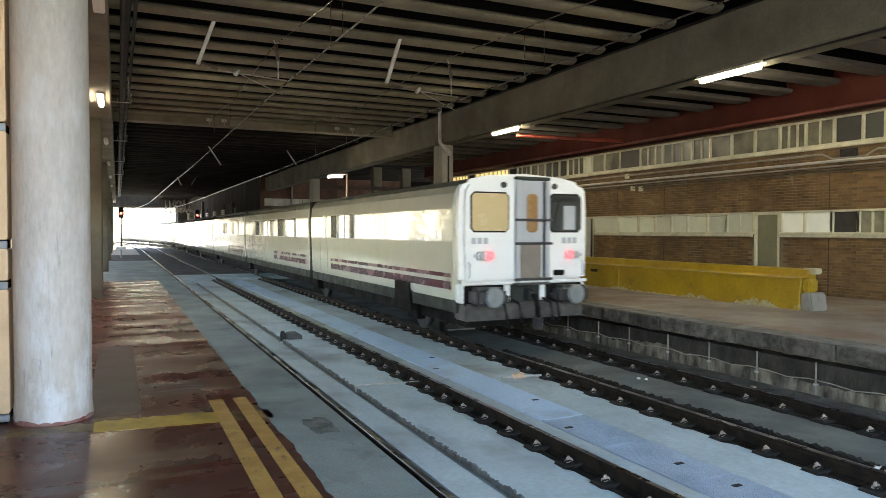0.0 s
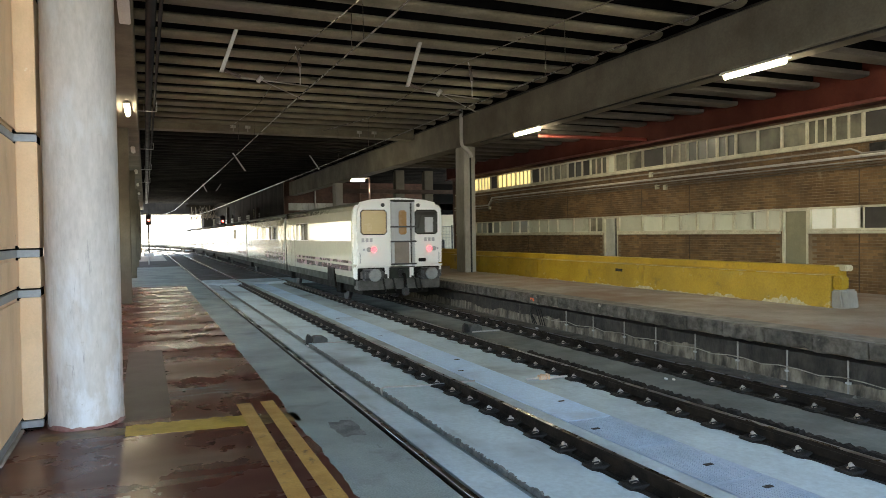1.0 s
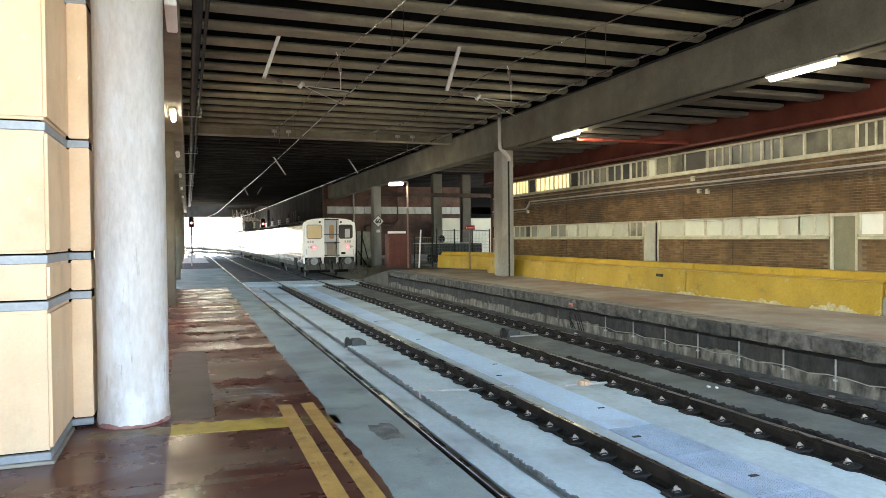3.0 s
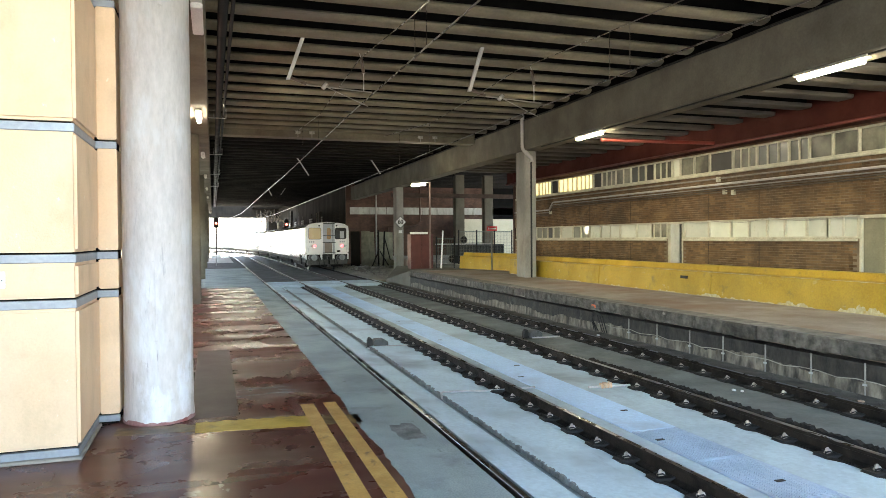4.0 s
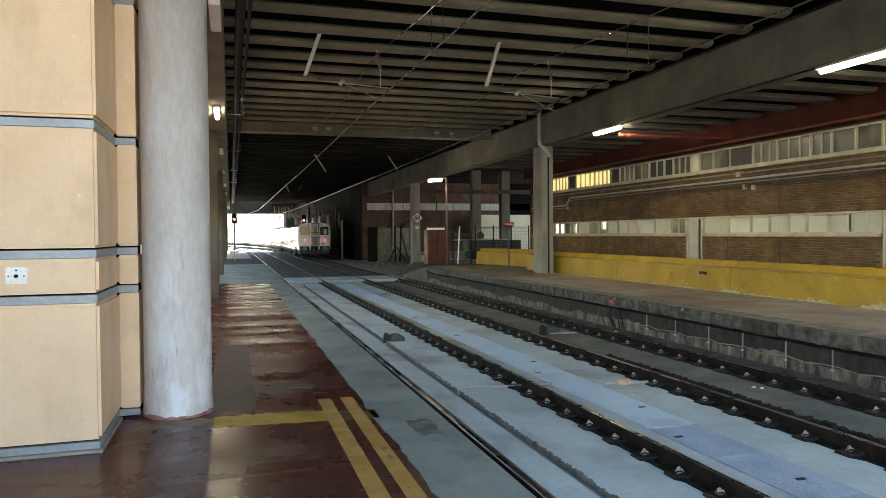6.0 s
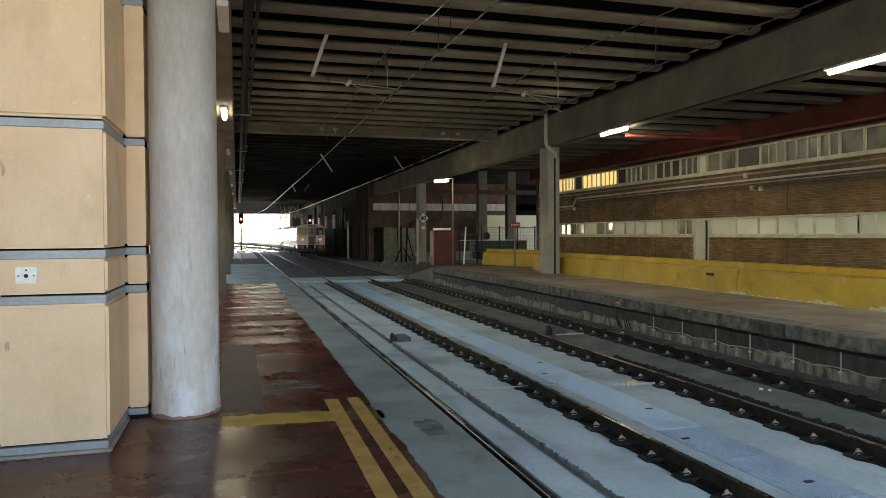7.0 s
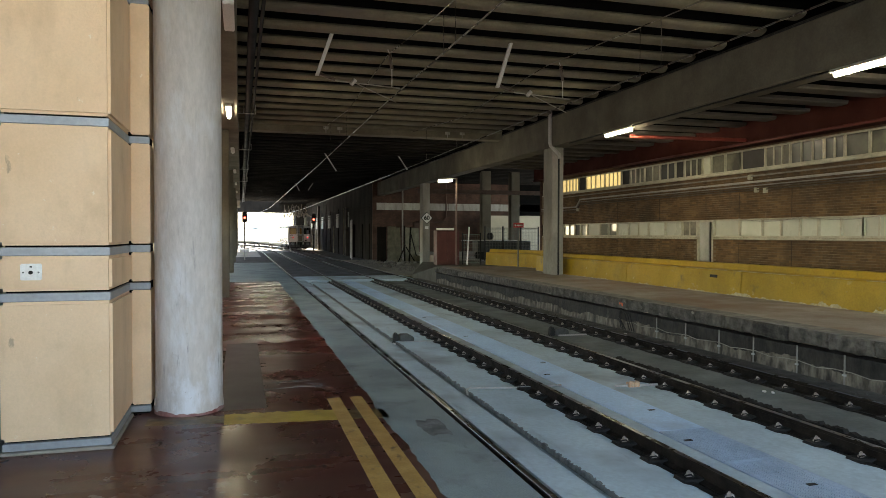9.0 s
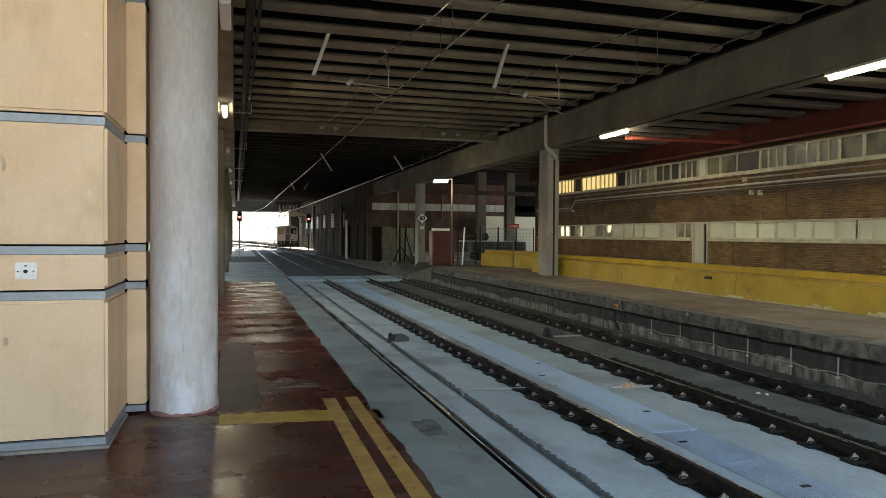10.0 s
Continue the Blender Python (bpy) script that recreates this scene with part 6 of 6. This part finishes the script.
def end_window(x0, x1, z0, z1, m, label):
    w = part("window", bevelled(prism(bmnew(), [(x0, z0 + 0.08), (x0 + 0.08, z0), (x1 - 0.08, z0), (x1, z0 + 0.08), (x1, z1 - 0.08), (x1 - 0.08, z1), (x0 + 0.08, z1), (x0, z1 - 0.08)], -0.135, -0.10), 0.008, 1), T_UNDER, tail, "dark rubber surround")
    part("pane", prism(bmnew(), [(x0 + 0.03, z0 + 0.09), (x0 + 0.09, z0 + 0.03), (x1 - 0.09, z0 + 0.03), (x1 - 0.03, z0 + 0.09), (x1 - 0.03, z1 - 0.09), (x1 - 0.09, z1 - 0.03), (x0 + 0.09, z1 - 0.03), (x0 + 0.03, z1 - 0.09)], -0.142, -0.13), m, w, label)
    return w


end_window(-1.27, -0.42, 2.22, 3.0, T_BLIND, "window with a drawn beige blind")
rw = end_window(0.50, 1.28, 2.22, 3.0, T_DARKGLASS, "dark driver's window")
part("seat_back", bevelled(box(bmnew(), 0.84, 1.12, -0.148, -0.143, 2.28, 2.76), 0.02, 2), T_DOOR, rw, "pale shape behind the glass")
part("blind_roll", bevelled(box(bmnew(), 0.58, 1.20, -0.148, -0.143, 2.84, 2.93), 0.01, 1), PLATE, rw, "dark rolled blind")
part("wiper", tube(bmnew(), [(0.60, -0.15, 2.40), (0.72, -0.155, 2.84)], 0.010, 5), BLACK, rw)
# door and ladder frame
for x in (-0.30, 0.50 - 0.12):
    part("door_post", bevelled(box(bmnew(), x, x + 0.10, -0.21, -0.10, 1.24, 3.27), 0.015, 1), T_DOOR, tail, "grey door post")
part("door_head", bevelled(box(bmnew(), -0.30, 0.48, -0.22, -0.10, 3.24, 3.31), 0.015, 1), T_SKIRT, tail)
dr = part("end_door", bevelled(box(bmnew(), -0.20, 0.38, -0.15, -0.115, 2.02, 3.24), 0.01, 1), T_DOOR, tail, "pale grey end door")
part("pane", bevelled(prism(bmnew(), [(-0.04, 2.28), (0.02, 2.22), (0.16, 2.22), (0.22, 2.28), (0.22, 2.92), (0.16, 2.98), (0.02, 2.98), (-0.04, 2.92)], -0.162, -0.15), 0.01, 1), T_AMBER, dr, "amber door pane")
part("dark_gap", box(bmnew(), 0.345, 0.38, -0.16, -0.15, 1.3, 3.22), T_UNDER, dr)
part("gangway_panel", bevelled(box(bmnew(), -0.20, 0.30, -0.18, -0.115, 1.30, 2.0), 0.02, 1), T_BROWN, tail, "brown gangway panel")
for z in (1.28, 1.98, 2.44):
    part("rung", bevelled(box(bmnew(), -0.34, 0.52, -0.25, -0.21, z, z + 0.05), 0.01, 1), T_BUFFER, tail)
# lamps
for x_red, x_grey in ((-0.86, -1.02), (0.98, 1.14)):
    h = part("lamp_housing", bevelled(box(bmnew(), min(x_red, x_grey) - 0.12, max(x_red, x_grey) + 0.12, -0.15, -0.10, 1.68, 1.86), 0.03, 2), T_WHITE, tail)
    part("tail_lamp", tube(bmnew(), [(x_red, -0.15, 1.77), (x_red, -0.175, 1.77)], 0.085, 14), TAIL_RED, h, "glowing red tail lamp")
    part("lamp_lens", tube(bmnew(), [(x_grey, -0.15, 1.77), (x_grey, -0.17, 1.77)], 0.075, 14), LENS_GREY, h)
for x in (-0.55, 0.62):
    part("marker_lamp", tube(bmnew(), [(x, -0.10, 3.14), (x, -0.16, 3.14)], 0.06, 10), T_BUFFER, tail)
part("step_lamp", bevelled(box(bmnew(), 0.62, 0.86, -0.17, -0.1, 1.36, 1.47), 0.02, 1), T_UNDER, tail)
for x in (-1.06, 1.0):
    for k in range(3):
        part("number_bar", box(bmnew(), x - 0.18 + 0.13 * k, x - 0.09 + 0.13 * k, -0.126, -0.119, 2.0, 2.12), T_DOOR, tail)
part("waist_bead", bevelled(box(bmnew(), -HW + 0.05, HW - 0.05, -0.15, -0.10, 1.22, 1.28), 0.012, 1), T_WHITE, tail)
# buffers and coupling
for s in (-1, 1):
    part("buffer_recess", bevelled(box(bmnew(), s * 0.92 - 0.44, s * 0.92 + 0.44, -0.06, -0.01, 0.80, 1.20), 0.03, 1), T_UNDER, tail, "dark recess behind the buffer")
    b = part("buffer", bevelled(box(bmnew(), s * 0.95 - 0.34, s * 0.95 + 0.34, -0.42, -0.03, 0.82, 1.17), 0.07, 3), T_BUFFER, tail, "dark buffer housing")
    part("buffer_head", bevelled(tube(bmnew(), [(s * 0.93, -0.42, 1.0), (s * 0.93, -0.50, 1.0)], 0.20, 20), 0.03, 2), T_HEAD, b, "round pale steel buffer head")
part("coupling_recess", bevelled(box(bmnew(), -0.34, 0.34, -0.06, -0.01, 0.84, 1.2), 0.02, 1), T_SKIRT, tail)
cp = part("coupling", tube(bmnew(), [(0.05, -0.03, 1.0), (0.05, -0.35, 0.98), (0.06, -0.42, 0.75), (0.04, -0.45, 0.5)], 0.055, 8), T_UNDER, tail, "screw coupling hanging down")
part("hook", bevelled(box(bmnew(), -0.06, 0.16, -0.5, -0.38, 0.34, 0.62), 0.04, 2), T_BUFFER, cp)
for x in (-0.62, -0.3, 0.42, 0.58):
    part("brake_hose", tube(bmnew(), [(x, -0.05, 0.9), (x, -0.3, 0.85), (x + 0.03, -0.35, 0.6), (x + 0.1, -0.25, 0.48)], 0.032, 6), BLACK, tail)
for x in (-0.5, 0.62):
    part("hose_tap", bevelled(box(bmnew(), x - 0.05, x + 0.05, -0.22, -0.02, 0.86, 1.0), 0.02, 1), T_BUFFER, tail)
part("draw_hook", bevelled(prism(bmnew(), [(-0.30, 0.90), (-0.02, 0.88), (-0.02, 1.12), (-0.18, 1.12), (-0.26, 1.05)], -0.05, 0.10, "x"), 0.02, 2), T_BUFFER, tail)
part("step_plate", bevelled(box(bmnew(), -0.34, 0.42, -0.34, -0.12, 1.20, 1.235), 0.008, 1), T_BEAM, tail, "grey step plate")
for x in (-1.30, 1.30):
    part("grab_rail", tube(bmnew(), [(x, -0.12, 1.35), (x, -0.17, 1.38), (x, -0.17, 1.62), (x, -0.12, 1.65)], 0.014, 6), T_DOOR, tail)
for x in (-1.17, 1.27):
    part("reflector", tube(bmnew(), [(x, -0.118, 1.77), (x, -0.13, 1.77)], 0.035, 10), T_DOOR, tail)
part("bumper_beam", bevelled(box(bmnew(), -1.35, 1.35, -0.12, 0.4, 0.52, 0.85), 0.03, 2), T_BEAM, tail, "dark grey bumper beam")
for s in (-1, 1):
    w = part("wheel", tube(bmnew(), [(s * 0.80, 2.9, 0.44), (s * 0.93, 2.9, 0.44)], 0.44, 22), T_BUFFER, tail, "dark steel wheel")
    part("axle_box", bevelled(box(bmnew(), min(s * 0.98, s * 1.2), max(s * 0.98, s * 1.2), 2.6, 3.2, 0.25, 0.8), 0.03, 1), T_UNDER, w)
    part("wheel_cutout", prism(bmnew(), [(2.3, 0.5), (3.3, 0.5), (3.3, 1.12), (2.45, 1.12)], min(s * 1.40, s * (HW + 0.006)), max(s * 1.40, s * (HW + 0.006)), "x"), T_UNDER, tail, "black wheel cutout")

first = build_coach("passenger_coach", PITCH, [(2.0 + 1.75 * k, 3.35 + 1.75 * k) for k in range(5)], (0.4, 6.0), "glossy cream passenger coach with maroon stripes")
coaches = [first] + [copy_thing(first, Matrix.Identity(4)) for _ in range(8)]


def motions():
    speed, start = 8.8, 12.55
    cars = [(tail, 0.0, TAIL)] + [(c, TAIL + PITCH * k, PITCH) for k, c in enumerate(coaches)]
    for car, behind, length in cars:
        rows = []
        for k in range(21):
            t = 0.5 * k
            y = start + speed * t + behind
            a, b = bend(y), bend(y + length)
            rows.append((t, pose(TRACK_B + a, y, 0, 0, 0, math.degrees(math.atan2(a - b, length)))))
        walk(car, rows)


motions()
